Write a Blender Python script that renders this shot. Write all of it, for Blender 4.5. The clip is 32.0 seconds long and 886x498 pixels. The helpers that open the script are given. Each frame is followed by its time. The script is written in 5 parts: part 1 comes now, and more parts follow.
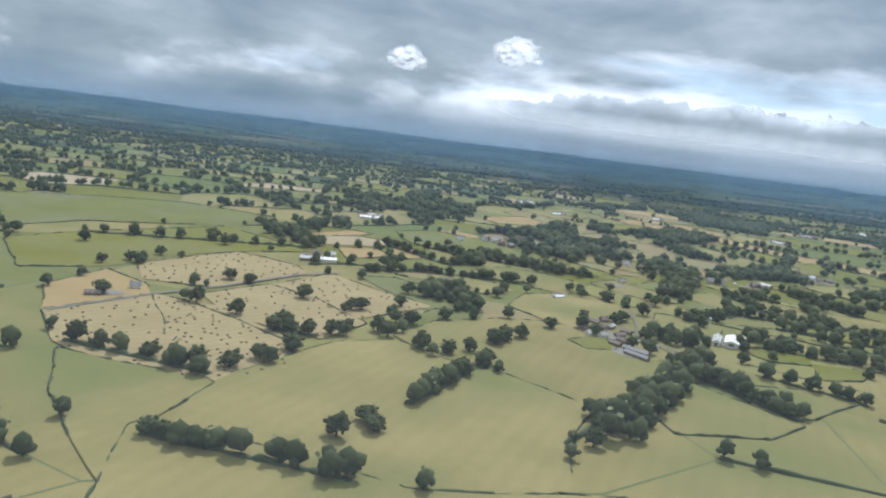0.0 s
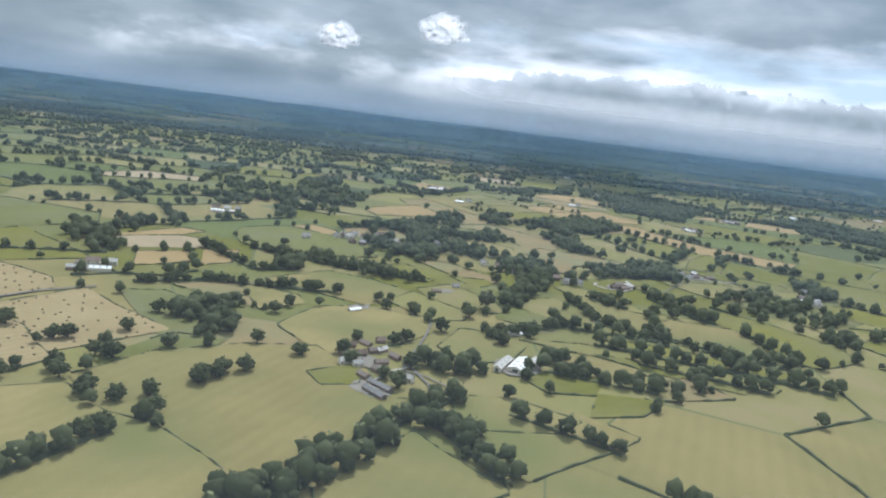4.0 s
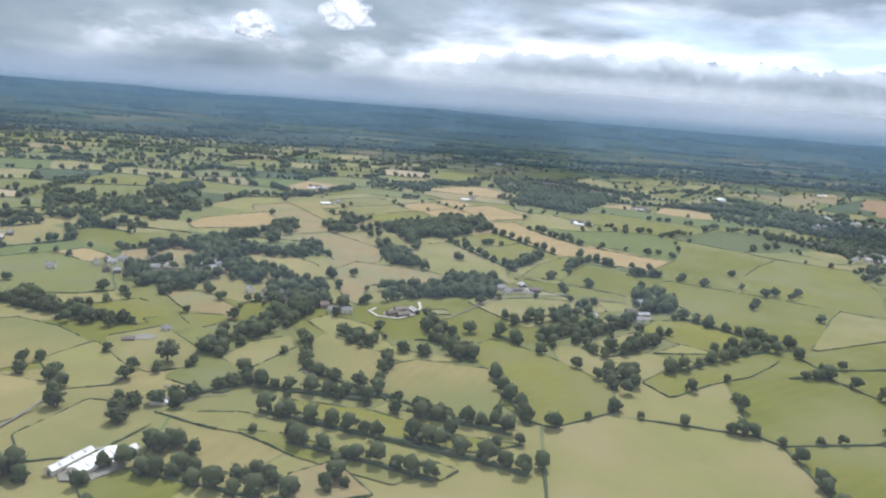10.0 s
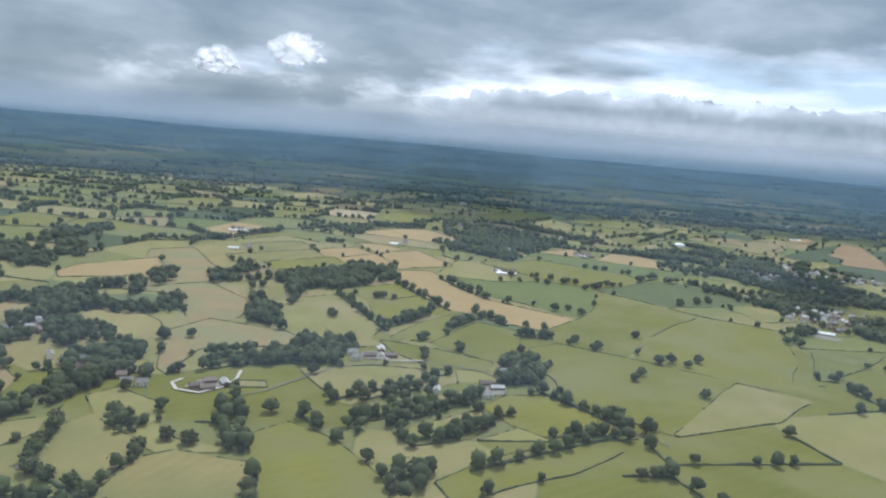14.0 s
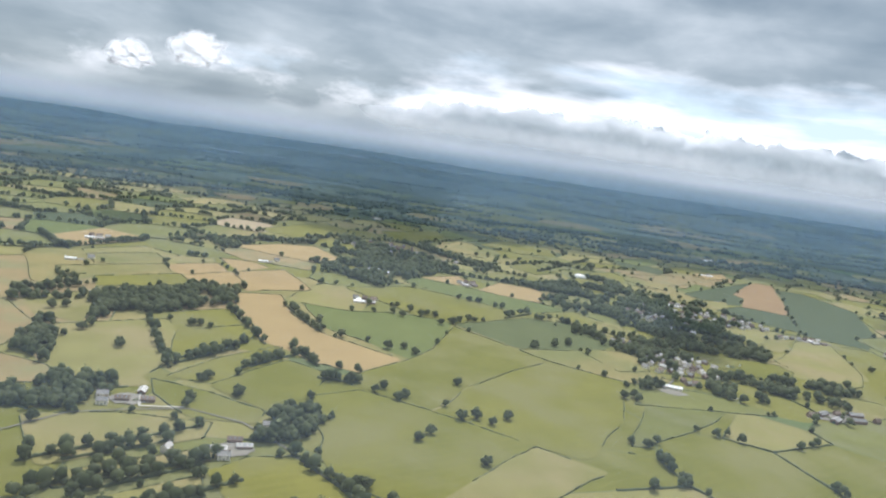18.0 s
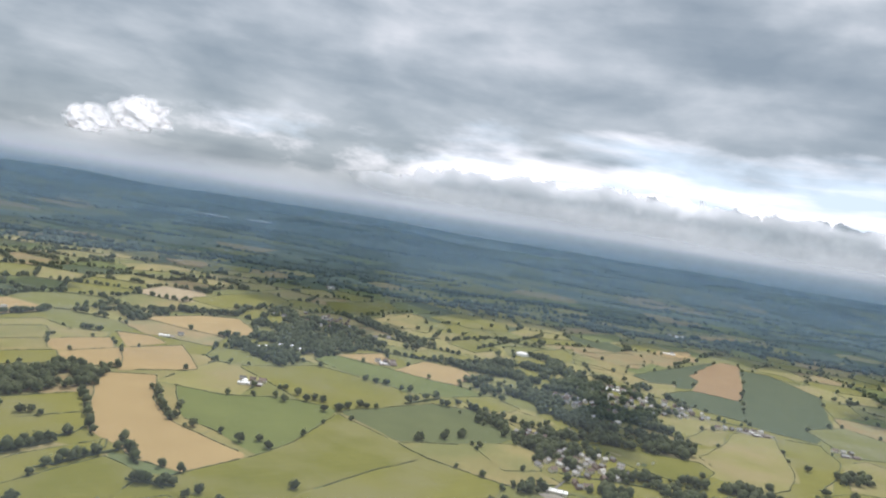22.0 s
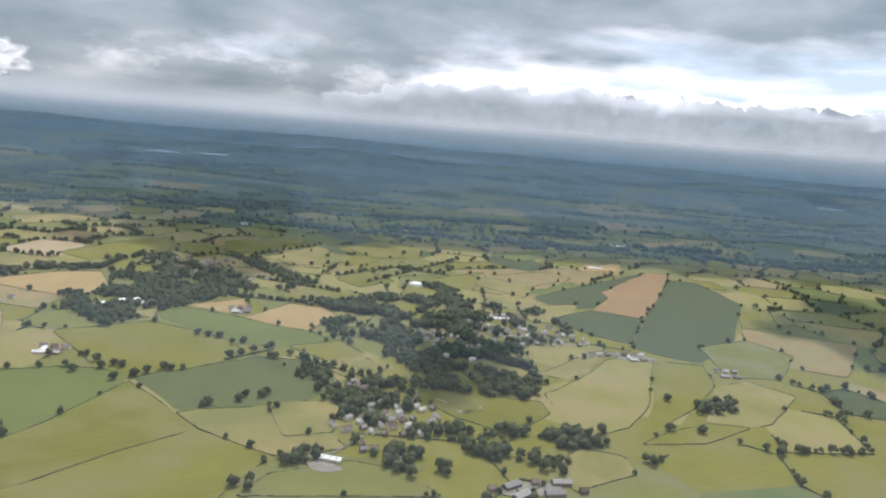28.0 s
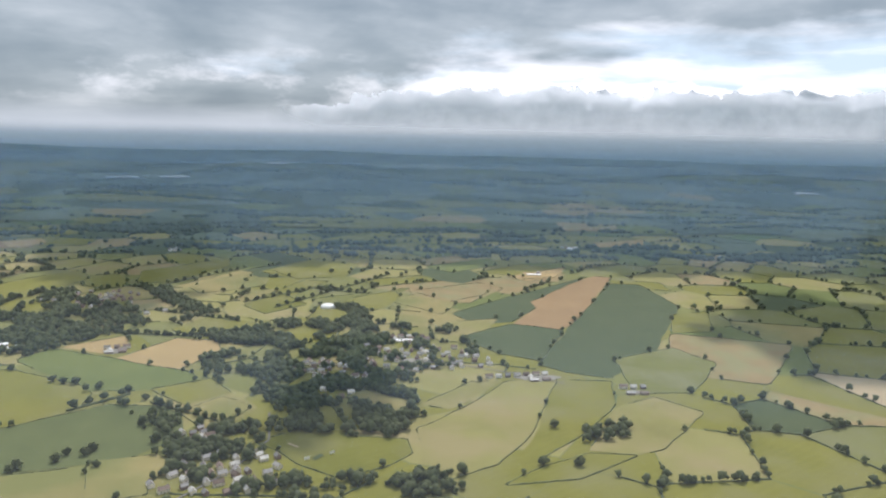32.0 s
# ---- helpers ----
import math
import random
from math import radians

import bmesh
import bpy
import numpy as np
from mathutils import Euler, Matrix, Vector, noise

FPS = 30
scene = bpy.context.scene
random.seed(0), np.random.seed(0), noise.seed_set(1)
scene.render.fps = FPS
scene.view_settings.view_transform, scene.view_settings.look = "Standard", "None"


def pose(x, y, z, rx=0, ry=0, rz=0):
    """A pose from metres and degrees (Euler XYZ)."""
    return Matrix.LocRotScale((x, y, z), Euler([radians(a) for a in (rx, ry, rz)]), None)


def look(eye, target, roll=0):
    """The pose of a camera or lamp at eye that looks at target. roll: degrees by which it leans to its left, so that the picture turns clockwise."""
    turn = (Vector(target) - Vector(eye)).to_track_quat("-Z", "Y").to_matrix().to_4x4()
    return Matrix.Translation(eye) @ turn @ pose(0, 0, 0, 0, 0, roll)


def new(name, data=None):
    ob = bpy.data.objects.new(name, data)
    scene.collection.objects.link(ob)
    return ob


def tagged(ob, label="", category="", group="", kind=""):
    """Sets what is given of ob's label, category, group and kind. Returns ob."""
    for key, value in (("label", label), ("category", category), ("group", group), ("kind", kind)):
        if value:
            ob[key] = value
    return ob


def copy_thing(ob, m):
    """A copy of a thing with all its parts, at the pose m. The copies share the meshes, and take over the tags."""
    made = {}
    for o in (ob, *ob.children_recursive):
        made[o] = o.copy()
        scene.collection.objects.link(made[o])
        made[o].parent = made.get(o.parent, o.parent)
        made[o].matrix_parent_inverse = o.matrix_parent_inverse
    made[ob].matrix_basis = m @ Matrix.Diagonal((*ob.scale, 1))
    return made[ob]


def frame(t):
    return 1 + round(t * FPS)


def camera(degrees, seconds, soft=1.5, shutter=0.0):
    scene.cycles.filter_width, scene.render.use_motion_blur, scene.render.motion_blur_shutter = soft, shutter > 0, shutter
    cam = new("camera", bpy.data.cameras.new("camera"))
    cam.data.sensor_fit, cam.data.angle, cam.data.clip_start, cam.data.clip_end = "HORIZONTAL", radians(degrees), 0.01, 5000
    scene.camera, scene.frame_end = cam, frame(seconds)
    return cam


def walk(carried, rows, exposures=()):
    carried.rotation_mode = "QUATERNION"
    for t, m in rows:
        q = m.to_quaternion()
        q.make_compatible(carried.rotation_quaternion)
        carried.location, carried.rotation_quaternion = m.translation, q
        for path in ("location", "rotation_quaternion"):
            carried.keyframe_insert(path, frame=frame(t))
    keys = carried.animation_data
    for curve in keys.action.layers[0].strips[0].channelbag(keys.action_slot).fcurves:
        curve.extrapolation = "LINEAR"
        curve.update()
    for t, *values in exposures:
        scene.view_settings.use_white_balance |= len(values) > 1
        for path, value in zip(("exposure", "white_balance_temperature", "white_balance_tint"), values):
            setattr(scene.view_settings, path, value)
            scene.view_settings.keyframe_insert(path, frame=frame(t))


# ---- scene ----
cam = camera(62.4, 32.0, soft=2.1)
METRES, EYE, TILT, LEAN, TURN = 1100.0, 94.4, -8.76, -7.21, 0.0
ROWS = [
    (0.0, 0.0, 0.0, 0.0, 0.0, 0.0, -0.0),
    (0.5, 0.0128, 0.0073, 0.0016, -0.84, 0.78, -1.09),
    (1.0, 0.026, 0.0136, 0.0033, -1.53, 0.27, -1.43),
    (1.5, 0.0391, 0.0196, 0.0055, -1.44, -1.71, -0.23),
    (2.0, 0.0518, 0.0262, 0.0072, -1.99, -1.49, -1.12),
    (2.5, 0.065, 0.0319, 0.0093, -2.17, -1.54, -0.78),
    (3.0, 0.0778, 0.0383, 0.0109, -2.2, -1.61, -0.96),
    (3.5, 0.0909, 0.0442, 0.013, -2.02, -1.75, -0.11),
    (5.5, 0.1437, 0.0662, 0.0202, -0.89, -1.19, 1.31),
    (6.0, 0.1573, 0.0736, 0.0221, -0.27, -0.36, 2.3),
    (6.5, 0.1703, 0.0805, 0.0231, -0.25, 1.13, 2.48),
    (7.0, 0.1833, 0.0869, 0.0251, -1.99, 2.98, 0.35),
    (7.5, 0.1967, 0.093, 0.0261, -1.55, 1.68, 1.61),
    (8.0, 0.21, 0.0993, 0.0275, -1.76, 1.15, 2.14),
    (8.5, 0.2229, 0.1059, 0.0282, -1.66, -0.29, 2.11),
    (9.0, 0.2361, 0.1122, 0.0297, -1.65, -1.78, 2.08),
    (9.5, 0.2496, 0.1183, 0.0307, -2.32, -2.78, 2.41),
    (10.0, 0.263, 0.1245, 0.0321, -1.89, -3.03, 2.94),
    (10.5, 0.2765, 0.131, 0.0323, -1.59, -3.07, 3.2),
    (11.0, 0.2907, 0.1372, 0.0341, -1.23, -2.2, 2.99),
    (11.5, 0.3039, 0.1432, 0.0346, -1.09, -3.27, 3.71),
    (12.0, 0.3179, 0.1495, 0.0362, -1.4, -3.1, 3.0),
    (12.5, 0.3316, 0.1563, 0.0373, -1.23, -1.79, 2.63),
    (13.0, 0.3458, 0.1627, 0.039, -0.9, -0.9, 3.24),
    (13.5, 0.3596, 0.1685, 0.0402, -0.8, -0.01, 2.3),
    (14.0, 0.3736, 0.1743, 0.0416, -0.95, -0.35, 2.3),
    (14.5, 0.3882, 0.1802, 0.0439, -1.83, -0.15, 1.18),
    (16.5, 0.445, 0.1999, 0.0516, -2.5, -0.01, -0.14),
    (17.0, 0.4593, 0.2066, 0.0535, -3.47, 0.08, -1.23),
    (17.5, 0.4737, 0.2121, 0.056, -3.45, -0.04, -0.87),
    (18.0, 0.4876, 0.2178, 0.058, -3.66, 0.34, -0.88),
    (18.5, 0.5014, 0.223, 0.0604, -3.28, 0.57, -0.33),
    (19.0, 0.5153, 0.2283, 0.0625, -2.91, 1.58, -0.33),
    (19.5, 0.5299, 0.2333, 0.0648, -2.79, 1.77, 0.6),
    (20.0, 0.545, 0.2382, 0.0674, -2.96, 2.2, 0.44),
    (20.5, 0.5592, 0.2444, 0.0689, -2.26, 1.49, 1.12),
    (21.0, 0.5738, 0.2498, 0.07, -1.62, 1.29, 2.28),
    (21.5, 0.5882, 0.2551, 0.0727, -1.77, 2.59, 0.76),
    (22.0, 0.604, 0.2607, 0.0754, -2.8, 5.38, -1.85),
    (22.5, 0.6183, 0.2656, 0.077, -2.74, 3.12, -1.08),
    (23.0, 0.6326, 0.2711, 0.0785, -2.99, 2.35, -2.02),
    (23.5, 0.6477, 0.2778, 0.0802, -3.08, 1.48, -1.58),
    (24.0, 0.6629, 0.2834, 0.0822, -2.58, 0.58, -0.45),
    (24.5, 0.6787, 0.2888, 0.0837, -3.05, 0.39, -0.41),
    (25.0, 0.6939, 0.2938, 0.0863, -3.18, -0.47, -0.12),
    (25.5, 0.7093, 0.2992, 0.0887, -4.39, 0.42, -1.08),
    (27.5, 0.7738, 0.3238, 0.096, -2.41, -0.84, 1.29),
    (28.0, 0.7884, 0.3295, 0.097, -1.76, -1.34, 2.45),
    (28.5, 0.8038, 0.3365, 0.0976, -1.3, -1.46, 2.93),
    (29.0, 0.8197, 0.3442, 0.0977, -1.74, -1.82, 2.74),
    (29.5, 0.8354, 0.3516, 0.0981, -1.36, -2.34, 3.43),
    (30.0, 0.8515, 0.3587, 0.0993, -1.28, -2.25, 3.6),
    (30.5, 0.8671, 0.3649, 0.0998, -0.84, -1.25, 4.53),
    (31.0, 0.8831, 0.3721, 0.1002, -1.09, -0.43, 4.96),
    (31.5, 0.8991, 0.3791, 0.1007, -1.19, 0.15, 4.71),
    (32.0, 0.9144, 0.3867, 0.1003, -1.52, -0.93, 5.96),
]
EXPOSURES = [(0.0, 0.17, 5610, 12), (3.0, 0.15, 5610, 12), (6.0, 0.32, 5635, 14), (6.5, 0.38, 5639, 14), (7.0, 0.46, 5643, 14), (7.5, 0.36, 5647, 14), (8.0, 0.27, 5651, 14), (9.0, 0.29, 5660, 15), (11.0, 0.43, 5710, 17), (13.0, 0.34, 5640, 15), (13.5, 0.20, 5520, 14), (14.5, 0.14, 5640, 13), (17.0, 0.19, 5880, 13), (18.0, 0.40, 5960, 15), (19.0, 0.40, 6010, 17), (20.5, 0.37, 6070, 18), (22.0, 0.31, 6190, 18), (25.0, 0.15, 6060, 18), (28.0, 0.25, 6060, 18), (30.0, 0.37, 6060, 18), (32.0, 0.29, 6060, 17)]
walk(cam, [(t, pose(0, 0, EYE, TILT, LEAN, TURN) @ pose(METRES * x, METRES * y, METRES * z, 90 + pitch, roll, yaw)) for t, x, y, z, yaw, pitch, roll in ROWS], EXPOSURES)

# ---- light ----
SUN_TO = Vector((0.10, 0.58, 0.81)).normalized()


def build_world():
    world = bpy.data.worlds.new("sky")
    scene.world = world
    world.use_nodes = True
    nt = world.node_tree
    nt.nodes.clear()
    g = Nodes(nt)
    sky = g.add("ShaderNodeTexSky")
    sky.sky_type, sky.sun_disc = "NISHITA", False
    sky.sun_elevation, sky.sun_rotation = math.asin(SUN_TO.z), math.atan2(SUN_TO.x, SUN_TO.y)
    ray = g.add("ShaderNodeTexCoord").outputs["Generated"]
    sep = g.add("ShaderNodeSeparateXYZ")
    g.link(ray, sep.inputs[0])
    x, y, z = sep.outputs
    # soft grey cloud, flattened towards the horizon
    lift = g.math("ADD", g.math("MAXIMUM", z, 0.0), 0.09)
    flat = g.add("ShaderNodeCombineXYZ")
    g.link(g.math("DIVIDE", x, lift), flat.inputs[0])
    g.link(g.math("DIVIDE", y, lift), flat.inputs[1])
    big = g.noise(flat.outputs[0], 0.55, 4.0, 0.5, warp=0.2)
    soft = g.noise(ray, 5.0, 5.0, 0.5, warp=0.15, stretch=(1, 1, 3.2))
    fine = g.noise(ray, 14.0, 8.0, 0.60, warp=0.15, stretch=(1, 1, 2.0))
    puff = g.noise(ray, 8.0, 5.0, 0.5, warp=0.3, stretch=(1, 1, 1.5))
    cover = g.math("ADD", g.math("ADD", g.math("MULTIPLY", big, 0.28), g.math("MULTIPLY", soft, 0.50)), g.math("MULTIPLY", puff, 0.24))
    cloud = g.ramp(cover, [(0.38, (0.238, 0.296, 0.320)), (0.48, (0.332, 0.390, 0.404)), (0.57, (0.472, 0.526, 0.528)), (0.68, (0.712, 0.742, 0.724))])
    # the opening towards the clearing side: bright sky over the lumpy tops of a far bank
    side = g.ramp(x, [(-0.04, (0, 0, 0)), (0.46, (1, 1, 1))], shift=0.2)
    low_edge = g.math("MULTIPLY", soft, 0.03)
    above = g.ramp(g.math("SUBTRACT", z, low_edge), [(0.000, (0, 0, 0)), (0.03, (1, 1, 1))], shift=0.1)
    high_edge = g.math("ADD", g.math("MULTIPLY", soft, 0.175), g.math("MULTIPLY", side, 0.045))
    below = g.ramp(g.math("SUBTRACT", high_edge, z), [(-0.015, (0, 0, 0)), (0.030, (1, 1, 1))], shift=0.1)
    gap = g.math("MULTIPLY", g.math("MULTIPLY", above, below), g.ramp(g.math("ADD", side, g.math("MULTIPLY", g.math("ADD", fine, soft), 0.7)), [(0.66, (0, 0, 0)), (0.98, (1, 1, 1))]))
    high = g.ramp(z, [(0.30, (1, 1, 1)), (0.75, (2.3, 2.3, 2.2))])
    cloud = g.mul(cloud, high)
    blue = g.mix(0.0, sky.outputs[0], (0, 0, 0), scale=0.13)
    # pale blue with streaks of high white cloud, and sunlit heaps along its foot
    streak = g.noise(ray, 4.0, 5.0, 0.55, warp=0.2, stretch=(1, 1, 7.0))
    bright = g.mix(g.ramp(streak, [(0.40, (0, 0, 0)), (0.58, (1, 1, 1))]), (0.66, 0.80, 0.88), (1.12, 1.13, 1.12))
    billow = g.noise(ray, 16.0, 4.0, 0.5, warp=0.2, stretch=(1, 1, 1.5))
    heaps = g.math("ADD", g.math("MULTIPLY", g.noise1(x, 11.0), 0.030), g.math("MULTIPLY", billow, 0.070))
    bright = g.mix(g.ramp(g.math("SUBTRACT", g.math("ADD", heaps, 0.012), z), [(-0.002, (0, 0, 0)), (0.004, (1, 1, 1))], shift=0.1), bright, (1.20, 1.20, 1.18))
    upper = g.mix(gap, cloud, bright)
    upper = g.mix(0.06, upper, blue)
    # pale haze over the horizon, below it distance with haze put into its blue, lower to one side
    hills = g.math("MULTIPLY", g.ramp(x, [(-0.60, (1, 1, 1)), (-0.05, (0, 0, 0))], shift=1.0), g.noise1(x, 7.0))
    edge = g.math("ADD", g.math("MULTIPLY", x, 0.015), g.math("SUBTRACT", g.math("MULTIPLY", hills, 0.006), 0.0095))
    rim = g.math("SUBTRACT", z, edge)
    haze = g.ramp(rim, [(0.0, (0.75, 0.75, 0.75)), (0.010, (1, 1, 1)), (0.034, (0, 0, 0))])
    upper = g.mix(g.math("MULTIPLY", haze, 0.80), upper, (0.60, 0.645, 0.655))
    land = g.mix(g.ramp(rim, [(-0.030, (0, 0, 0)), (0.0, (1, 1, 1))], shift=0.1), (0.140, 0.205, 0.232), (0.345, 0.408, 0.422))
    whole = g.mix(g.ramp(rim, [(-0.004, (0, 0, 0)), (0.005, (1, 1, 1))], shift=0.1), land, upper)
    back = g.add("ShaderNodeBackground")
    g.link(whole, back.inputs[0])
    back.inputs[1].default_value = 0.9
    g.link(back.outputs[0], g.add("ShaderNodeOutputWorld").inputs[0])
    lamp = bpy.data.lights.new("sun", "SUN")
    lamp.energy, lamp.angle, lamp.color = 3.2, radians(0.6), (1.0, 0.972, 0.93)
    new("sun", lamp).matrix_world = look(SUN_TO * 900, (0, 0, 0))


class Nodes:
    """Short ways to wire a node tree."""

    def __init__(self, tree):
        self.tree = tree

    def add(self, kind):
        return self.tree.nodes.new(kind)

    def link(self, a, b):
        self.tree.links.new(a, b)

    def put(self, value, socket):
        if hasattr(value, "is_linked"):
            self.link(value, socket)
        elif isinstance(value, tuple):
            socket.default_value = (*value, 1.0) if len(socket.default_value) == 4 else value
        else:
            socket.default_value = value

    def math(self, op, a, b=0.0):
        n = self.add("ShaderNodeMath")
        n.operation = op
        self.put(a, n.inputs[0])
        self.put(b, n.inputs[1])
        return n.outputs[0]

    def mix(self, fac, a, b, scale=None):
        n = self.add("ShaderNodeMix")
        n.data_type = "RGBA"
        self.put(scale if scale is not None else fac, n.inputs[0])
        if scale is not None:
            a, b = b, a
        self.put(a, n.inputs[6])
        self.put(b, n.inputs[7])
        return n.outputs[2]

    def mul(self, a, b):
        n = self.add("ShaderNodeMix")
        n.data_type, n.blend_type = "RGBA", "MULTIPLY"
        n.inputs[0].default_value = 1.0
        self.put(a, n.inputs[6])
        self.put(b, n.inputs[7])
        return n.outputs[2]

    def ramp(self, fac, stops, shift=0.0):
        """A colour ramp whose stops may lie below nought by shift."""
        n = self.add("ShaderNodeValToRGB")
        self.put(self.math("ADD", fac, shift) if shift else fac, n.inputs[0])
        e = n.color_ramp.elements
        while len(e) < len(stops):
            e.new(0.5)
        for el, (p, c) in zip(e, stops):
            el.position, el.color = p + shift, (*c, 1.0)
        return n.outputs[0]

    def noise(self, where, scale, detail=4.0, rough=0.55, warp=0.0, stretch=None):
        if stretch:
            m = self.add("ShaderNodeMapping")
            self.link(where, m.inputs[0])
            m.inputs["Scale"].default_value = stretch
            where = m.outputs[0]
        n = self.add("ShaderNodeTexNoise")
        self.link(where, n.inputs["Vector"])
        n.inputs["Scale"].default_value, n.inputs["Detail"].default_value = scale, detail
        n.inputs["Roughness"].default_value, n.inputs["Distortion"].default_value = rough, warp
        return n.outputs[0]

    def noise1(self, w, scale):
        n = self.add("ShaderNodeTexNoise")
        n.noise_dimensions = "1D"
        self.put(w, n.inputs["W"])
        n.inputs["Scale"].default_value = scale
        return n.outputs[0]


build_world()


# ---- materials ----
def material(name, low, high, scale=0.2, fine=2.0, rough=0.95, vary=0.0, stripe=None, bump=0.0, island=0.0, patch=None, gloss=0.15, leafy=0.0):
    """A surface whose colour wanders between two tones at two scales; vary: by the object; island: by the piece; stripe: (spacing, turn, depth) of the drilling or mowing."""
    m = bpy.data.materials.new(name)
    m.use_nodes = True
    g = Nodes(m.node_tree)
    b = m.node_tree.nodes["Principled BSDF"]
    geo = g.add("ShaderNodeNewGeometry")
    where = geo.outputs["Position"]
    fac = g.math("ADD", g.math("MULTIPLY", g.noise(where, scale, 5.0, 0.6), 0.75), g.math("MULTIPLY", g.noise(where, fine, 4.0, 0.7), 0.35))
    if vary or island:
        rnd = geo.outputs["Random Per Island"] if island else g.add("ShaderNodeObjectInfo").outputs["Random"]
        fac = g.math("ADD", fac, g.math("MULTIPLY", g.math("SUBTRACT", rnd, 0.5), vary or island))
    if stripe:
        mp = g.add("ShaderNodeMapping")
        g.link(where, mp.inputs[0])
        mp.inputs["Rotation"].default_value = (0, 0, stripe[1])
        w = g.add("ShaderNodeTexWave")
        g.link(mp.outputs[0], w.inputs[0])
        w.inputs["Scale"].default_value = 0.314 / stripe[0]
        w.inputs["Distortion"].default_value, w.inputs["Detail"].default_value, w.inputs["Detail Scale"].default_value = 1.2, 2.0, 0.4
        fac = g.math("ADD", fac, g.math("MULTIPLY", g.math("SUBTRACT", w.outputs[1], 0.5), stripe[2]))
    colour = g.ramp(fac, [(0.30, low), (0.80, high)])
    if patch:
        colour = g.mix(g.ramp(g.noise(where, patch[0], 3.0, 0.5), [(0.44, (0, 0, 0)), (0.64, (1, 1, 1))]), colour, patch[1])
    g.link(colour, b.inputs["Base Color"])
    b.inputs["Roughness"].default_value = rough
    b.inputs["Specular IOR Level"].default_value = gloss
    if bump:
        n = g.add("ShaderNodeBump")
        n.inputs["Strength"].default_value, n.inputs["Distance"].default_value = 0.6, bump
        g.link(g.noise(where, fine, 5.0, 0.7), n.inputs["Height"])
        g.link(n.outputs[0], b.inputs["Normal"])
    if leafy:
        through_leaf, both = g.add("ShaderNodeBsdfTranslucent"), g.add("ShaderNodeMixShader")
        g.link(g.mix(0.5, colour, (0.52, 0.56, 0.28)), through_leaf.inputs[0])
        both.inputs[0].default_value = leafy
        out = m.node_tree.nodes["Material Output"]
        g.link(b.outputs[0], both.inputs[1])
        g.link(through_leaf.outputs[0], both.inputs[2])
        g.link(both.outputs[0], out.inputs[0])
    return m


CROPS = {
    "bales": material("hay_stubble", (0.250, 0.186, 0.086), (0.335, 0.258, 0.128), 0.03, 0.5, vary=0.1, stripe=(5.0, 0.7, 0.12), bump=0.3),
    "straw": material("pale_straw", (0.285, 0.220, 0.125), (0.385, 0.305, 0.185), 0.03, 0.4, vary=0.2, stripe=(4.0, 1.3, 0.10), bump=0.3),
    "hay": material("yellowed_hay_meadow", (0.196, 0.160, 0.056), (0.268, 0.216, 0.084), 0.022, 0.35, vary=0.25, stripe=(7.0, 0.4, 0.08), bump=0.3, patch=(0.010, (0.152, 0.150, 0.048))),
    "olive": material("sun_dried_pasture", (0.156, 0.143, 0.042), (0.226, 0.202, 0.066), 0.02, 0.3, vary=0.3, bump=0.3, patch=(0.015, (0.230, 0.190, 0.080))),
    "lush": material("green_grass_field", (0.114, 0.114, 0.015), (0.178, 0.162, 0.028), 0.018, 0.3, vary=0.3, stripe=(8.0, 1.0, 0.08), bump=0.3, patch=(0.014, (0.165, 0.152, 0.048))),
    "pasture": material("grazed_pasture", (0.108, 0.112, 0.026), (0.164, 0.161, 0.044), 0.02, 0.3, vary=0.25, bump=0.3, patch=(0.016, (0.155, 0.150, 0.062))),
    "brown": material("brown_rough_grassland", (0.198, 0.143, 0.062), (0.276, 0.206, 0.094), 0.025, 0.4, vary=0.2, bump=0.4, patch=(0.02, (0.200, 0.180, 0.079))),
    "tan": material("harvested_barley", (0.262, 0.182, 0.078), (0.338, 0.242, 0.104), 0.02, 0.5, vary=0.15, stripe=(6.0, 0.9, 0.12), bump=0.3),
    "plough": material("bare_reddish_soil", (0.212, 0.134, 0.062), (0.272, 0.178, 0.083), 0.02, 0.5, vary=0.1, stripe=(4.0, 0.3, 0.1), bump=0.4),
    "teal": material("root_crop", (0.052, 0.068, 0.027), (0.077, 0.09, 0.037), 0.02, 0.5, vary=0.15, stripe=(3.0, 0.2, 0.15), bump=0.4),
    "sage": material("half_grown_root_crop", (0.080, 0.092, 0.033), (0.115, 0.127, 0.045), 0.02, 0.5, vary=0.1, stripe=(3.0, 0.2, 0.12), bump=0.4),
    # dull bluish tones: distance haze is put into these two colours
    "heath": material("haze_tinted_field", (0.092, 0.114, 0.070), (0.132, 0.152, 0.094), 0.006, 0.1, vary=0.2),
    "conifer": material("haze_tinted_dark_field", (0.060, 0.080, 0.050), (0.090, 0.112, 0.070), 0.006, 0.1, vary=0.2),
    "bluegreen": material("maize_crop", (0.096, 0.113, 0.027), (0.136, 0.15, 0.041), 0.02, 0.5, vary=0.1, stripe=(3.0, 0.5, 0.12), bump=0.4),
}
VERGE = material("rough_verge_grass", (0.092, 0.106, 0.042), (0.165, 0.162, 0.072), 0.012, 0.2, bump=0.4, patch=(0.006, (0.085, 0.12, 0.04)))
LEAF = material("broad_leaves", (0.070, 0.084, 0.032), (0.148, 0.162, 0.070), 0.35, 1.6, rough=0.75, vary=0.5, bump=0.5, leafy=0.55)
LEAF_FAR = material("distant_leaves", (0.062, 0.078, 0.034), (0.142, 0.156, 0.074), 0.06, 0.9, rough=0.8, island=0.7, bump=0.5, leafy=0.55)
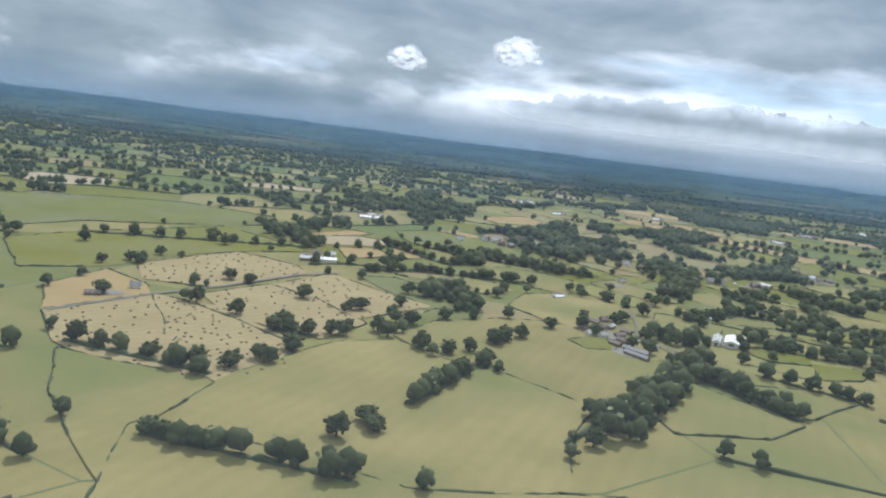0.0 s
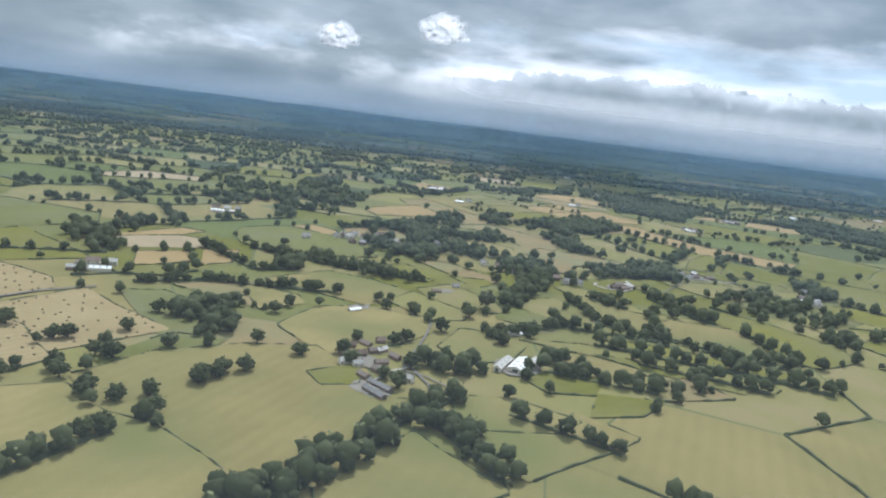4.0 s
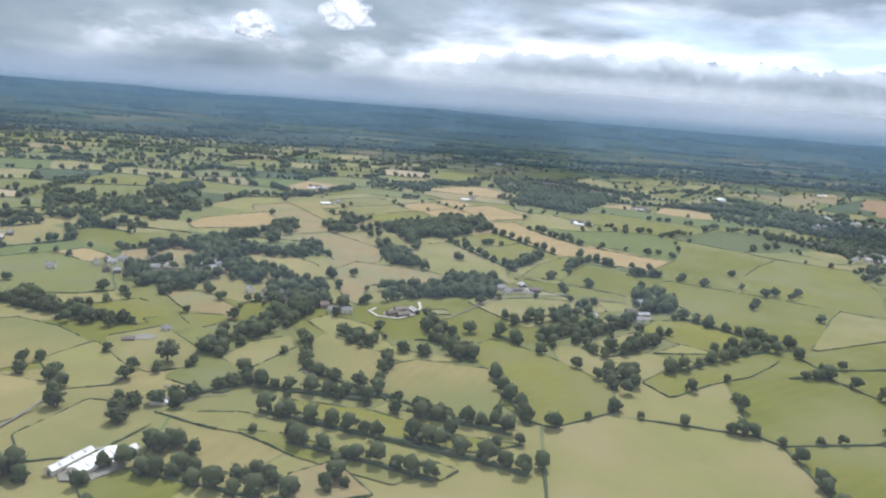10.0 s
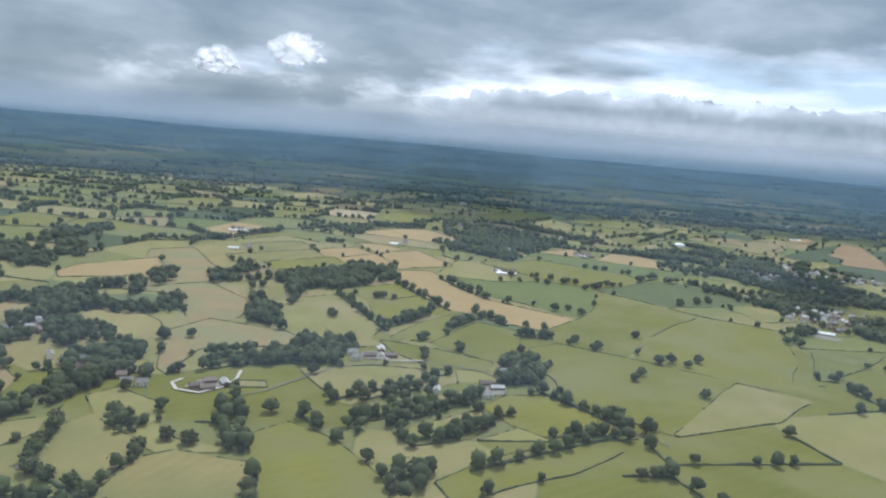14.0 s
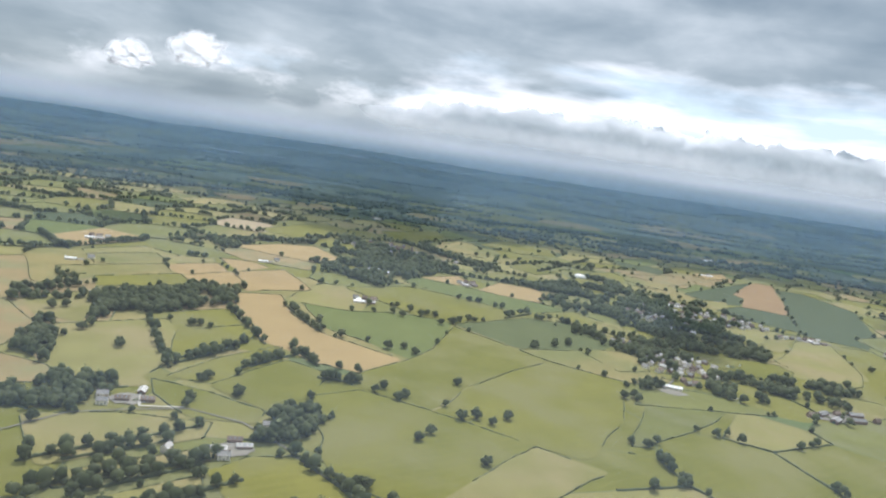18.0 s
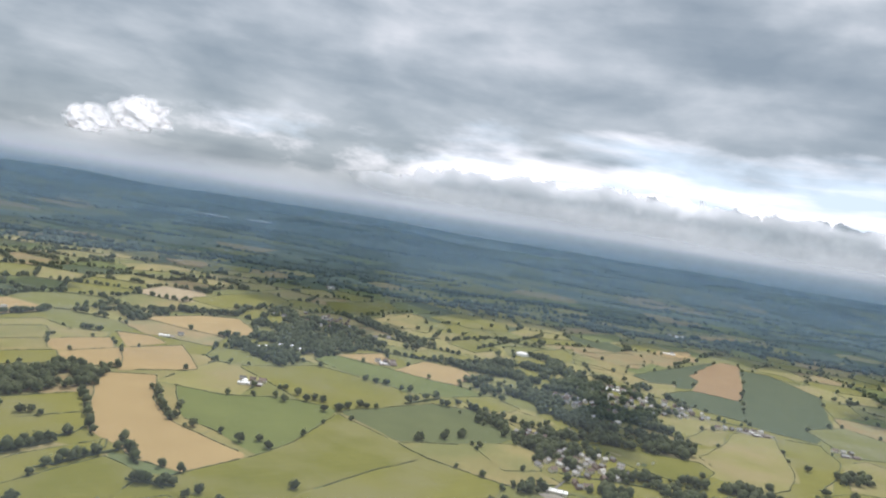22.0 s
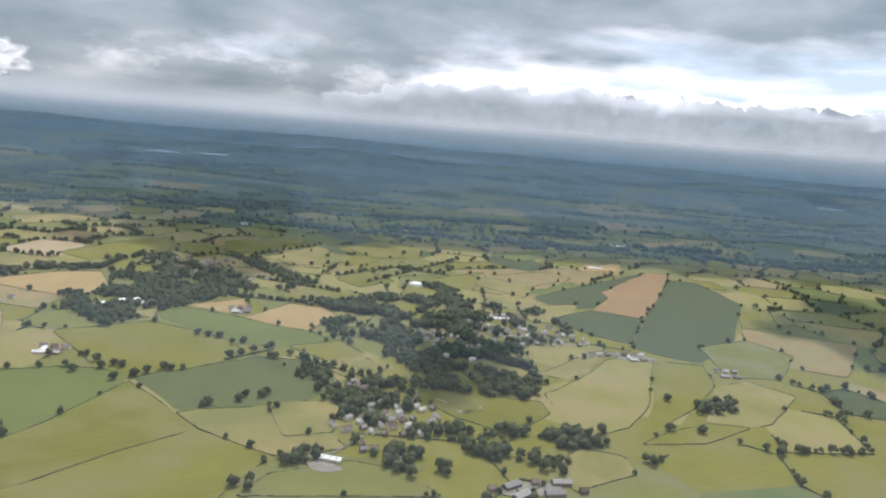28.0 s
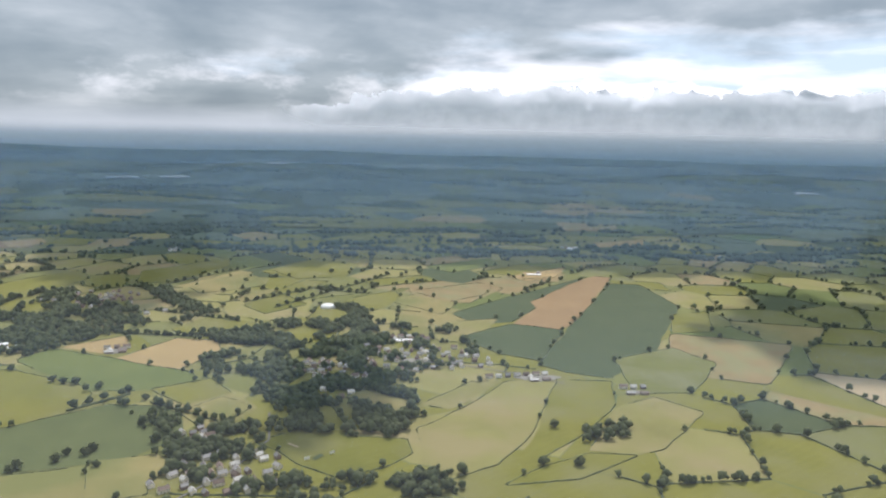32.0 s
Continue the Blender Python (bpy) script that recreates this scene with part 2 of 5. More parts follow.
HEDGE = material("hedge_leaves", (0.066, 0.082, 0.040), (0.128, 0.144, 0.074), 0.15, 1.8, rough=0.85, bump=0.4, leafy=0.3)
# greyer leaves for far trees: distance haze is put into the colour
LEAF_DISTANT = material("haze_tinted_leaves", (0.052, 0.070, 0.048), (0.084, 0.105, 0.070), 0.01, 0.2, rough=0.9, island=0.5)
BARK = material("bark", (0.05, 0.04, 0.03), (0.11, 0.09, 0.07), 1.0, 8.0)
TARMAC = material("pale_lane_surface", (0.125, 0.115, 0.095), (0.205, 0.185, 0.155), 0.2, 3.0)
GRAVEL = material("pale_gravel", (0.36, 0.33, 0.27), (0.55, 0.51, 0.43), 0.3, 3.0)
YARD = material("concrete_yard", (0.165, 0.148, 0.115), (0.275, 0.245, 0.195), 0.15, 1.5)
WATER = material("still_water", (0.30, 0.34, 0.36), (0.40, 0.44, 0.46), 0.02, 0.3, rough=0.08, gloss=0.5)
BRICK = material("red_brick", (0.19, 0.125, 0.10), (0.32, 0.225, 0.18), 0.5, 6.0, vary=0.4)
RENDER = material("white_render", (0.618, 0.549, 0.432), (0.803, 0.725, 0.594), 0.4, 4.0, vary=0.3)
TILE = material("brown_roof_tiles", (0.140, 0.100, 0.075), (0.270, 0.200, 0.155), 0.6, 6.0, vary=0.5)
SLATE = material("grey_slate", (0.175, 0.160, 0.141), (0.350, 0.318, 0.284), 0.6, 6.0, vary=0.5, rough=0.6, gloss=0.4)
TIN = material("weathered_sheet_roof", (0.347, 0.320, 0.279), (0.609, 0.560, 0.484), 0.3, 2.0, vary=0.5, rough=0.45, gloss=0.5)
TINWHITE = material("white_sheet_roof", (0.700, 0.676, 0.617), (0.860, 0.833, 0.779), 0.3, 2.0, vary=0.1, rough=0.5, gloss=0.4)
GLASS = material("dark_pane", (0.02, 0.025, 0.03), (0.05, 0.06, 0.07), 1.0, 4.0, rough=0.1, gloss=0.6)
DOORPAINT = material("painted_door", (0.06, 0.08, 0.07), (0.16, 0.17, 0.15), 1.0, 4.0, vary=0.6, rough=0.5)
MUD = material("trodden_mud", (0.10, 0.085, 0.055), (0.17, 0.14, 0.09), 0.4, 2.0, rough=0.5, gloss=0.4)
SKYLIGHT = material("weathered_roof_panel", (0.16, 0.17, 0.16), (0.27, 0.28, 0.26), 0.5, 4.0, rough=0.4)
BALE = material("weathered_bale", (0.115, 0.092, 0.052), (0.20, 0.16, 0.09), 0.8, 4.0, vary=0.4)


# ---- shapes ----
def smooth01(v):
    v = min(1.0, max(0.0, v))
    return v * v * (3 - 2 * v)


def ground_height(x, y):
    """Level land with low ridges in the distance, raised there to meet the horizon in the camera's view."""
    k = smooth01((y - 2300) / 1500)
    return k * (4 + 20 * noise.noise((x / 800, y / 520, 3.1))) + 66 * smooth01((y - 2700) / 2200) if k else 0.0


def mesh_object(name, verts, faces, mat, smooth=False):
    me = bpy.data.meshes.new(name)
    me.from_pydata(verts, [], faces)
    me.materials.append(mat)
    if smooth:
        me.polygons.foreach_set("use_smooth", [True] * len(me.polygons))
    return new(name, me)


def bulk_mesh(name, verts, tris, mat):
    """One mesh from arrays of points and triangles."""
    me = bpy.data.meshes.new(name)
    verts, tris = np.asarray(verts, dtype=np.float32), np.asarray(tris, dtype=np.int32)
    me.vertices.add(len(verts))
    me.vertices.foreach_set("co", verts.ravel())
    me.loops.add(tris.size)
    me.loops.foreach_set("vertex_index", tris.ravel())
    me.polygons.add(len(tris))
    me.polygons.foreach_set("loop_start", np.arange(0, tris.size, 3, dtype=np.int32))
    me.update(calc_edges=True)
    me.materials.append(mat)
    return new(name, me)


def part(name, bm, mat, parent, label=""):
    me = bpy.data.meshes.new(name)
    bm.to_mesh(me)
    bm.free()
    me.materials.append(mat)
    ob = new(name, me)
    ob.parent = parent
    return tagged(ob, label)


def inside(p, poly):
    x, y = p
    hit = False
    for (x0, y0), (x1, y1) in zip(poly, poly[1:] + poly[:1]):
        if (y0 > y) != (y1 > y) and x < (x1 - x0) * (y - y0) / (y1 - y0) + x0:
            hit = not hit
    return hit


def ico_arrays(level):
    bm = bmesh.new()
    bmesh.ops.create_icosphere(bm, subdivisions=level, radius=1.0)
    v = np.array([p.co[:] for p in bm.verts])
    f = np.array([[q.index for q in t.verts] for t in bm.faces])
    bm.free()
    return v, f


ICO1 = ico_arrays(1)
RNG = np.random.default_rng(7)


def clumps(name, spots, mat, base=ICO1, rough=0.28, sprays=0):
    """Many leafy clumps as one mesh; spots: rows of x, y, z, radius, height."""
    spots = np.asarray(spots, dtype=float)
    v, f = base
    n = len(spots)
    turn = RNG.uniform(0, 6.28, n)
    bumpy = 1 + RNG.uniform(-rough, rough, (n, len(v)))
    x = (v[None, :, 0] * np.cos(turn)[:, None] - v[None, :, 1] * np.sin(turn)[:, None]) * bumpy
    y = (v[None, :, 0] * np.sin(turn)[:, None] + v[None, :, 1] * np.cos(turn)[:, None]) * bumpy
    z = v[None, :, 2] * bumpy
    out = np.stack([spots[:, None, 0] + x * spots[:, None, 3], spots[:, None, 1] + y * spots[:, None, 3], spots[:, None, 2] + z * spots[:, None, 4]], axis=-1)
    tris = f[None] + (np.arange(n) * len(v))[:, None, None]
    out, tris = out.reshape(-1, 3), tris.reshape(-1, 3)
    if sprays:
        # sprays of leaf that break the outline of every clump
        m = n * sprays
        of = np.repeat(spots, sprays, axis=0)
        unit = RNG.normal(size=(3, m, 3))
        unit /= np.linalg.norm(unit, axis=2, keepdims=True)
        mid = of[:, :3] + unit[0] * of[:, [3, 3, 4]] * RNG.uniform(0.85, 1.25, (m, 1))
        k = of[:, [3]] * RNG.uniform(0.16, 0.34, (m, 1))
        quad = np.stack([mid - unit[1] * k, mid + unit[2] * k, mid + unit[1] * k, mid - unit[2] * k], axis=1).reshape(-1, 3)
        first = len(out) + 4 * np.arange(m)[:, None, None]
        tris = np.concatenate([tris, (first + np.array([[0, 1, 2], [0, 2, 3]])[None]).reshape(-1, 3)])
        out = np.concatenate([out, quad])
    return bulk_mesh(name, out, tris, mat)


def tree_lobes(x, y, z, size, count):
    """The lobes of one tree's crown: a ring of clumps round a taller middle."""
    rows = [(x, y, z + size * 0.60, size * 0.40, size * 0.42)]
    start = RNG.uniform(0, 6.28)
    for i in range(count):
        a = start + i * 6.28 / max(1, count) + RNG.uniform(-0.4, 0.4)
        r = size * RNG.uniform(0.20, 0.36)
        rows.append((x + r * math.cos(a), y + r * math.sin(a), z + size * RNG.uniform(0.26, 0.66), size * RNG.uniform(0.13, 0.26), size * RNG.uniform(0.13, 0.26)))
    return rows


# ---- ground ----
def axis(steps):
    out = [steps[0][0]]
    for a, b, d in steps:
        out += list(np.arange(a + d, b + 0.1, d))
    return out


def build_ground():
    xs, ys = axis([(-4600, 6200, 150)]), axis([(-1500, 2250, 150), (2250, 5600, 90)])
    verts = [(x, y, ground_height(x, y)) for y in ys for x in xs]
    w = len(xs)
    faces = [(j * w + i, j * w + i + 1, (j + 1) * w + i + 1, (j + 1) * w + i) for j in range(len(ys) - 1) for i in range(w - 1)]
    tagged(mesh_object("ground", verts, faces, VERGE, True), "grassy farmland reaching to the horizon", "ground", kind="structure")


build_ground()
FIELDS = []
BALE_FIELDS = []
HEDGES = []
LIFT = [0.04]
LABELS = {
    "sage": "grey-green field of half-grown root crop",
    "bales": "mown hay field with scattered dark bales", "straw": "pale straw-coloured stubble field", "hay": "yellowed hay meadow between hedges",
    "olive": "sun-dried yellow-green pasture field", "lush": "bright green grass field between hedges", "pasture": "grazed green pasture with hedgerow edges",
    "brown": "brown rough grass field", "tan": "harvested pinkish tan barley field", "plough": "bare reddish brown soil field",
    "teal": "dark blue-green root crop field", "heath": "haze-tinted grey-green far field", "conifer": "haze-tinted dark green far field", "bluegreen": "mid-green maize field with drilled rows"}


def rounded(points, step=14.0):
    """The outline walked in short steps with a slight wander, as old hedge lines run."""
    for _ in range(2):
        points = [(a[0] + (b[0] - a[0]) * k, a[1] + (b[1] - a[1]) * k) for a, b in zip(points, points[1:] + points[:1]) for k in (0.04, 0.96)]
    out = []
    for (x0, y0), (x1, y1) in zip(points, points[1:] + points[:1]):
        d = math.hypot(x1 - x0, y1 - y0)
        n = max(1, int(d / step))
        for i in range(n):
            k = i / n
            x, y = x0 + (x1 - x0) * k, y0 + (y1 - y0) * k
            s = min(1.0, d / 60) * 3.0
            out.append((x + s * noise.noise((x / 35, y / 35, 0.5)), y + s * noise.noise((x / 35, y / 35, 7.5))))
    return out


def field(crop, *points):
    """One field of the plan, with its hedge round it."""
    points = list(points)
    if sum(a[0] * b[1] - b[0] * a[1] for a, b in zip(points, points[1:] + points[:1])) < 0:
        points.reverse()
    line = rounded(points)
    z = LIFT[0] = LIFT[0] + 0.004
    ob = mesh_object("field", [(x, y, z) for x, y in line], [tuple(range(len(line)))], CROPS[crop])
    tagged(ob, LABELS[crop], "field", "fields of the plain", "structure")
    FIELDS.append(points)
    if crop == "bales":
        BALE_FIELDS.append(points)
    HEDGES.append(line + line[:1])
    return ob


GLADES = []


def glade(crop, *points):
    """A field or lawn among the trees, which stays open."""
    GLADES.append(list(points))
    field(crop, *points)


field("hay", (6, 1959), (59, 2116), (122, 1953), (57, 1889))
field("plough", (112, 2017), (194, 2042), (221, 1941), (162, 1932))
field("hay", (80, 1820), (160, 1919), (257, 1859), (140, 1748))
field("bluegreen", (1022, 1820), (1157, 1926), (1169, 1852), (1072, 1762))
field("lush", (1114, 1772), (1213, 1863), (1284, 1812), (1187, 1744))
field("tan", (1172, 1742), (1300, 1839), (1262, 1731), (1196, 1697))
field("lush", (725, 1745), (804, 1883), (898, 1825), (855, 1713), (782, 1693))
field("pasture", (848, 1541), (996, 1630), (946, 1501), (849, 1456))
field("pasture", (525, 1711), (621, 1790), (622, 1676), (550, 1633))
field("lush", (1353, 1728), (1442, 1705), (1438, 1636), (1355, 1666))
glade("hay", (609, 1598), (687, 1751), (718, 1729), (643, 1605))
glade("lush", (312, 1526), (353, 1636), (414, 1728), (460, 1661), (451, 1587), (380, 1483))
glade("olive", (636, 1570), (720, 1708), (760, 1660), (716, 1555))
glade("lush", (698, 1350), (697, 1403), (728, 1447), (783, 1416), (788, 1368), (741, 1347))
glade("lush", (520, 1727), (640, 1870), (660, 1790), (600, 1641), (548, 1630))
glade("lush", (850, 1274), (883, 1297), (889, 1275), (856, 1247))
glade("lush", (853, 1415), (861, 1505), (910, 1455), (896, 1411))
field("brown", (991, 1601), (1114, 1681), (1152, 1637), (1087, 1526), (1022, 1537))
field("lush", (768, 1556), (814, 1677), (856, 1667), (810, 1549))
field("plough", (1160, 1516), (1245, 1652), (1335, 1756), (1366, 1742), (1221, 1413), (1200, 1386), (1136, 1411), (1185, 1504))
field("teal", (1054, 1463), (1130, 1547), (1254, 1677), (1323, 1751), (1182, 1543), (1184, 1502), (1136, 1419), (1087, 1405))
field("lush", (905, 1549), (968, 1607), (985, 1554), (941, 1469), (887, 1498))
field("brown", (580, 1510), (640, 1533), (657, 1472), (614, 1444))
field("lush", (751, 1490), (781, 1590), (843, 1502), (792, 1444))
field("teal", (1348, 1688), (1398, 1683), (1412, 1525), (1293, 1283), (1214, 1190), (1168, 1210), (1141, 1236), (1222, 1419))
field("lush", (1382, 1475), (1445, 1499), (1407, 1385), (1348, 1378))
field("hay", (961, 1486), (997, 1579), (1068, 1528), (1029, 1461))
glade("tan", (310, 1330), (374, 1402), (424, 1419), (465, 1345), (469, 1306), (438, 1284), (430, 1266), (385, 1258))
field("brown", (296, 1276), (321, 1314), (439, 1273), (436, 1213), (347, 1229))
field("olive", (165, 1157), (221, 1228), (275, 1194), (205, 1091))
field("olive", (680, 1394), (726, 1454), (812, 1385), (771, 1354), (712, 1368))
field("olive", (1021, 1408), (1121, 1437), (1075, 1328), (1033, 1317), (1022, 1359))
field("teal", (1060, 1343), (1133, 1410), (1201, 1382), (1148, 1248), (1103, 1272))
field("tan", (316, 1216), (360, 1221), (388, 1195), (357, 1147))
field("hay", (181, 1131), (243, 1192), (274, 1148), (208, 1089))
field("tan", (589, 1278), (647, 1331), (661, 1294), (647, 1254))
field("brown", (1345, 1374), (1489, 1327), (1384, 1175), (1280, 1210))
field("tan", (268, 1126), (325, 1181), (351, 1131), (304, 1085))
field("tan", (666, 1237), (707, 1321), (762, 1313), (775, 1268), (747, 1202))
field("tan", (352, 1140), (406, 1197), (454, 1095), (386, 1047))
field("olive", (183, 1048), (273, 1133), (291, 1094), (202, 1012))
field("tan", (308, 1084), (353, 1140), (385, 1061), (333, 1039))
field("pasture", (1235, 1256), (1324, 1309), (1356, 1248), (1290, 1149), (1228, 1144))
field("bluegreen", (563, 1228), (582, 1274), (764, 1195), (781, 1160), (747, 1141), (681, 1134))
field("lush", (233, 1025), (304, 1090), (326, 1045), (253, 980))
field("brown", (97, 1041), (137, 1078), (192, 974), (241, 945), (247, 810), (228, 747), (202, 826), (152, 860))
field("olive", (253, 983), (334, 1044), (346, 1020), (264, 961))
field("tan", (63, 895), (69, 933), (124, 999), (151, 929), (126, 892), (77, 869))
field("lush", (488, 1140), (574, 1198), (663, 1155), (687, 1130), (691, 1067), (604, 1009), (573, 1040))
field("lush", (737, 1143), (788, 1178), (819, 1137), (784, 1102))
field("bluegreen", (452, 1026), (502, 1018), (549, 1036), (577, 1037), (615, 1025), (605, 977), (588, 915), (566, 870), (558, 876), (525, 910), (485, 938))
glade("hay", (780, 1098), (820, 1134), (853, 1098), (838, 1060), (822, 1040))
field("olive", (1006, 1110), (1058, 1175), (1096, 1182), (1034, 1097))
field("olive", (211, 915), (254, 959), (276, 919), (290, 857), (248, 863))
field("lush", (326, 907), (389, 964), (411, 910), (357, 862))
glade("hay", (932, 1127), (948, 1150), (1001, 1117), (984, 1078), (968, 1099))
field("tan", (376, 1033), (425, 1052), (448, 973), (481, 921), (556, 870), (560, 851), (530, 814), (485, 827), (463, 850), (432, 872), (407, 936))
field("olive", (1192, 1104), (1244, 1137), (1280, 1096), (1212, 1013), (1183, 1001), (1146, 1010))
field("lush", (1159, 1185), (1213, 1181), (1199, 1116), (1149, 1042), (1103, 996), (1072, 974), (1106, 1040), (1130, 1113))
field("sage", (618, 1021), (670, 1066), (712, 1102), (754, 1100), (787, 1083), (805, 1035), (774, 988), (676, 955))
field("brown", (136, 842), (209, 897), (265, 834), (267, 778), (240, 741), (198, 840))
field("pasture", (-375, 627), (-300, 682), (-238, 708), (-147, 682), (-131, 639), (-169, 597), (-257, 536), (-281, 477))
field("tan", (-6, 723), (23, 752), (51, 730), (36, 687))
field("olive", (1001, 1052), (1049, 1105), (1099, 1179), (1156, 1192), (1122, 1096), (1102, 1040), (1067, 983), (1024, 957), (1007, 990))
field("lush", (616, 1012), (646, 982), (675, 952), (701, 922), (658, 876), (609, 809), (590, 767), (578, 749), (538, 775), (510, 794), (523, 815), (564, 868), (589, 914), (606, 978))
field("lush", (356, 860), (411, 909), (428, 893), (426, 861), (388, 782), (374, 807))
field("tan", (-107, 603), (-72, 660), (-51, 656), (-81, 596))
field("lush", (702, 919), (658, 874), (610, 807), (591, 765), (580, 748), (601, 731), (682, 694), (732, 778), (768, 884), (730, 905))
field("brown", (302, 634), (319, 637), (322, 626), (304, 623))
field("hay", (139, 787), (168, 797), (216, 747), (226, 681), (210, 677), (163, 704), (134, 765))
field("pasture", (722, 729), (799, 896), (885, 883), (814, 800), (735, 731))
glade("lush", (866, 1022), (888, 1041), (930, 1036), (994, 1030), (998, 1002), (978, 978), (943, 958), (907, 982), (888, 1005))
field("pasture", (-33, 693), (5, 731), (65, 692), (92, 631), (71, 619), (47, 615), (22, 594), (-18, 631))
field("hay", (677, 951), (702, 924), (730, 906), (770, 884), (822, 905), (805, 930), (793, 949), (816, 962), (793, 985), (773, 986))
field("olive", (787, 949), (800, 965), (819, 947), (806, 931))
field("olive", (272, 842), (348, 900), (366, 860), (383, 781), (376, 749), (387, 735), (361, 718), (334, 707), (301, 759))
field("lush", (1067, 949), (1102, 980), (1144, 1005), (1186, 1001), (1128, 959))
field("lush", (390, 755), (414, 809), (453, 860), (463, 822), (449, 797), (423, 750))
field("straw", (-102, 598), (-61, 628), (-29, 617), (-35, 589), (-81, 566))
field("tan", (-33, 586), (-9, 598), (-4, 556), (-22, 537))
field("olive", (985, 904), (1011, 932), (1044, 923), (1045, 892), (990, 858))
field("brown", (226, 726), (246, 769), (311, 749), (326, 734), (319, 715), (262, 691), (258, 635), (248, 646))
field("tan", (-71, 557), (-40, 576), (-29, 541), (-58, 517))
field("lush", (422, 748), (464, 826), (502, 803), (490, 747), (471, 711))
field("lush", (-212, 375), (-175, 401), (-162, 439), (-132, 489), (-85, 522), (-165, 594), (-234, 495), (-260, 446))
field("lush", (383, 747), (426, 735), (468, 712), (465, 689), (424, 689), (393, 720))
field("lush", (84, 592), (112, 617), (150, 597), (130, 562))
field("brown", (122, 636), (151, 644), (181, 610), (186, 582), (157, 591))
field("pasture", (771, 857), (826, 885), (870, 871), (893, 840), (756, 823))
field("brown", (-22, 482), (16, 512), (47, 473), (31, 454))
field("lush", (131, 574), (157, 597), (177, 580), (153, 546))
field("lush", (492, 750), (526, 776), (583, 748), (631, 720), (651, 705), (565, 596), (551, 608), (518, 635), (508, 657), (509, 681))
field("olive", (648, 708), (692, 679), (646, 633), (562, 596))
field("hay", (24, 521), (62, 564), (92, 552), (124, 524), (112, 501), (94, 483))
field("bales", (-167, 417), (-128, 490), (-84, 468), (-73, 448), (-96, 402), (-114, 382), (-149, 381))
field("lush", (148, 591), (177, 593), (188, 555), (179, 536))
field("olive", (334, 666), (388, 684), (440, 685), (441, 661), (412, 640), (371, 606))
field("pasture", (160, 555), (184, 582), (197, 558), (184, 510), (169, 526))
field("pasture", (-44, 458), (-20, 467), (10, 445), (34, 408), (3, 389))
field("pasture", (172, 487), (192, 559), (209, 599), (223, 578), (226, 543), (205, 470))
field("hay", (10, 506), (53, 488), (59, 472), (37, 449))
field("olive", (123, 540), (147, 564), (177, 531), (180, 501), (162, 492), (136, 510))
field("olive", (228, 592), (240, 608), (268, 591), (287, 547), (324, 538), (322, 534), (290, 528), (250, 556))
field("lush", (423, 519), (457, 553), (497, 575), (532, 575), (495, 539), (432, 499))
field("olive", (376, 599), (438, 643), (452, 651), (454, 634), (419, 612), (389, 586))
field("bales", (-87, 402), (-59, 455), (-30, 427), (6, 399), (-30, 354), (-46, 361))
field("tan", (-183, 346), (-173, 394), (-142, 371), (-133, 352), (-160, 303))
field("olive", (106, 501), (122, 531), (156, 493), (153, 474), (132, 465))
field("olive", (192, 518), (203, 548), (223, 560), (230, 533), (214, 496))
field("lush", (453, 621), (470, 643), (495, 650), (518, 624), (542, 589), (488, 577), (468, 595))
field("hay", (51, 427), (66, 468), (90, 481), (131, 470), (132, 440), (116, 415), (79, 387))
field("pasture", (-12, 352), (8, 395), (34, 395), (30, 374), (-5, 345))
field("hay", (211, 505), (242, 568), (267, 547), (281, 540), (284, 501), (267, 476), (257, 480), (224, 483))
field("olive", (401, 573), (452, 615), (457, 598), (444, 572), (412, 557))
field("bales", (-112, 366), (-86, 405), (-56, 384), (-25, 348), (-42, 311), (-65, 320), (-89, 333))
field("olive", (446, 570), (472, 592), (490, 577))
field("lush", (327, 557), (344, 577), (373, 556), (391, 531), (404, 510), (397, 477), (361, 454), (348, 460), (336, 487), (336, 523))
field("hay", (278, 481), (285, 523), (298, 533), (339, 524), (345, 497), (335, 469), (340, 454), (327, 457), (289, 464))
field("hay", (-12, 332), (7, 367), (41, 390), (76, 399), (87, 383), (86, 363), (103, 343), (125, 344), (110, 301), (84, 273), (67, 260), (32, 290), (7, 308))
field("hay", (135, 419), (149, 456), (173, 454), (184, 434), (171, 406), (149, 398))
field("lush", (76, 363), (98, 382), (100, 354), (84, 349))
field("bales", (-162, 306), (-133, 353), (-98, 346), (-54, 307), (-48, 275), (-69, 244), (-120, 256), (-138, 269))
field("bales", (-133, 354), (-115, 349), (-84, 327), (-52, 300), (-48, 280), (-69, 247), (-88, 261))
field("olive", (181, 447), (218, 452), (271, 432), (314, 409), (306, 400), (256, 424), (205, 436))
field("lush", (218, 393), (248, 383), (224, 352), (198, 344))
field("lush", (220, 434), (240, 433), (298, 404), (288, 395), (250, 412))
field("lush", (232, 469), (276, 461), (316, 440), (345, 435), (320, 425), (273, 435), (246, 453))
field("hay", (140, 352), (151, 358), (195, 347), (216, 328), (163, 282), (158, 287), (142, 308), (139, 332))
field("lush", (176, 384), (196, 404), (218, 393), (213, 372), (185, 368))
field("brown", (231, 386), (265, 411), (281, 387), (234, 372))
field("olive", (208, 373), (218, 393), (250, 386), (247, 374))
field("hay", (140, 353), (166, 357), (194, 339), (182, 324), (141, 318))
field("hay", (-72, 238), (-56, 274), (-35, 311), (-9, 324), (13, 304), (37, 295), (70, 265), (56, 234), (45, 180), (-23, 152), (-69, 178))
field("hay", (93, 264), (124, 314), (133, 301), (156, 274), (134, 255), (96, 249))
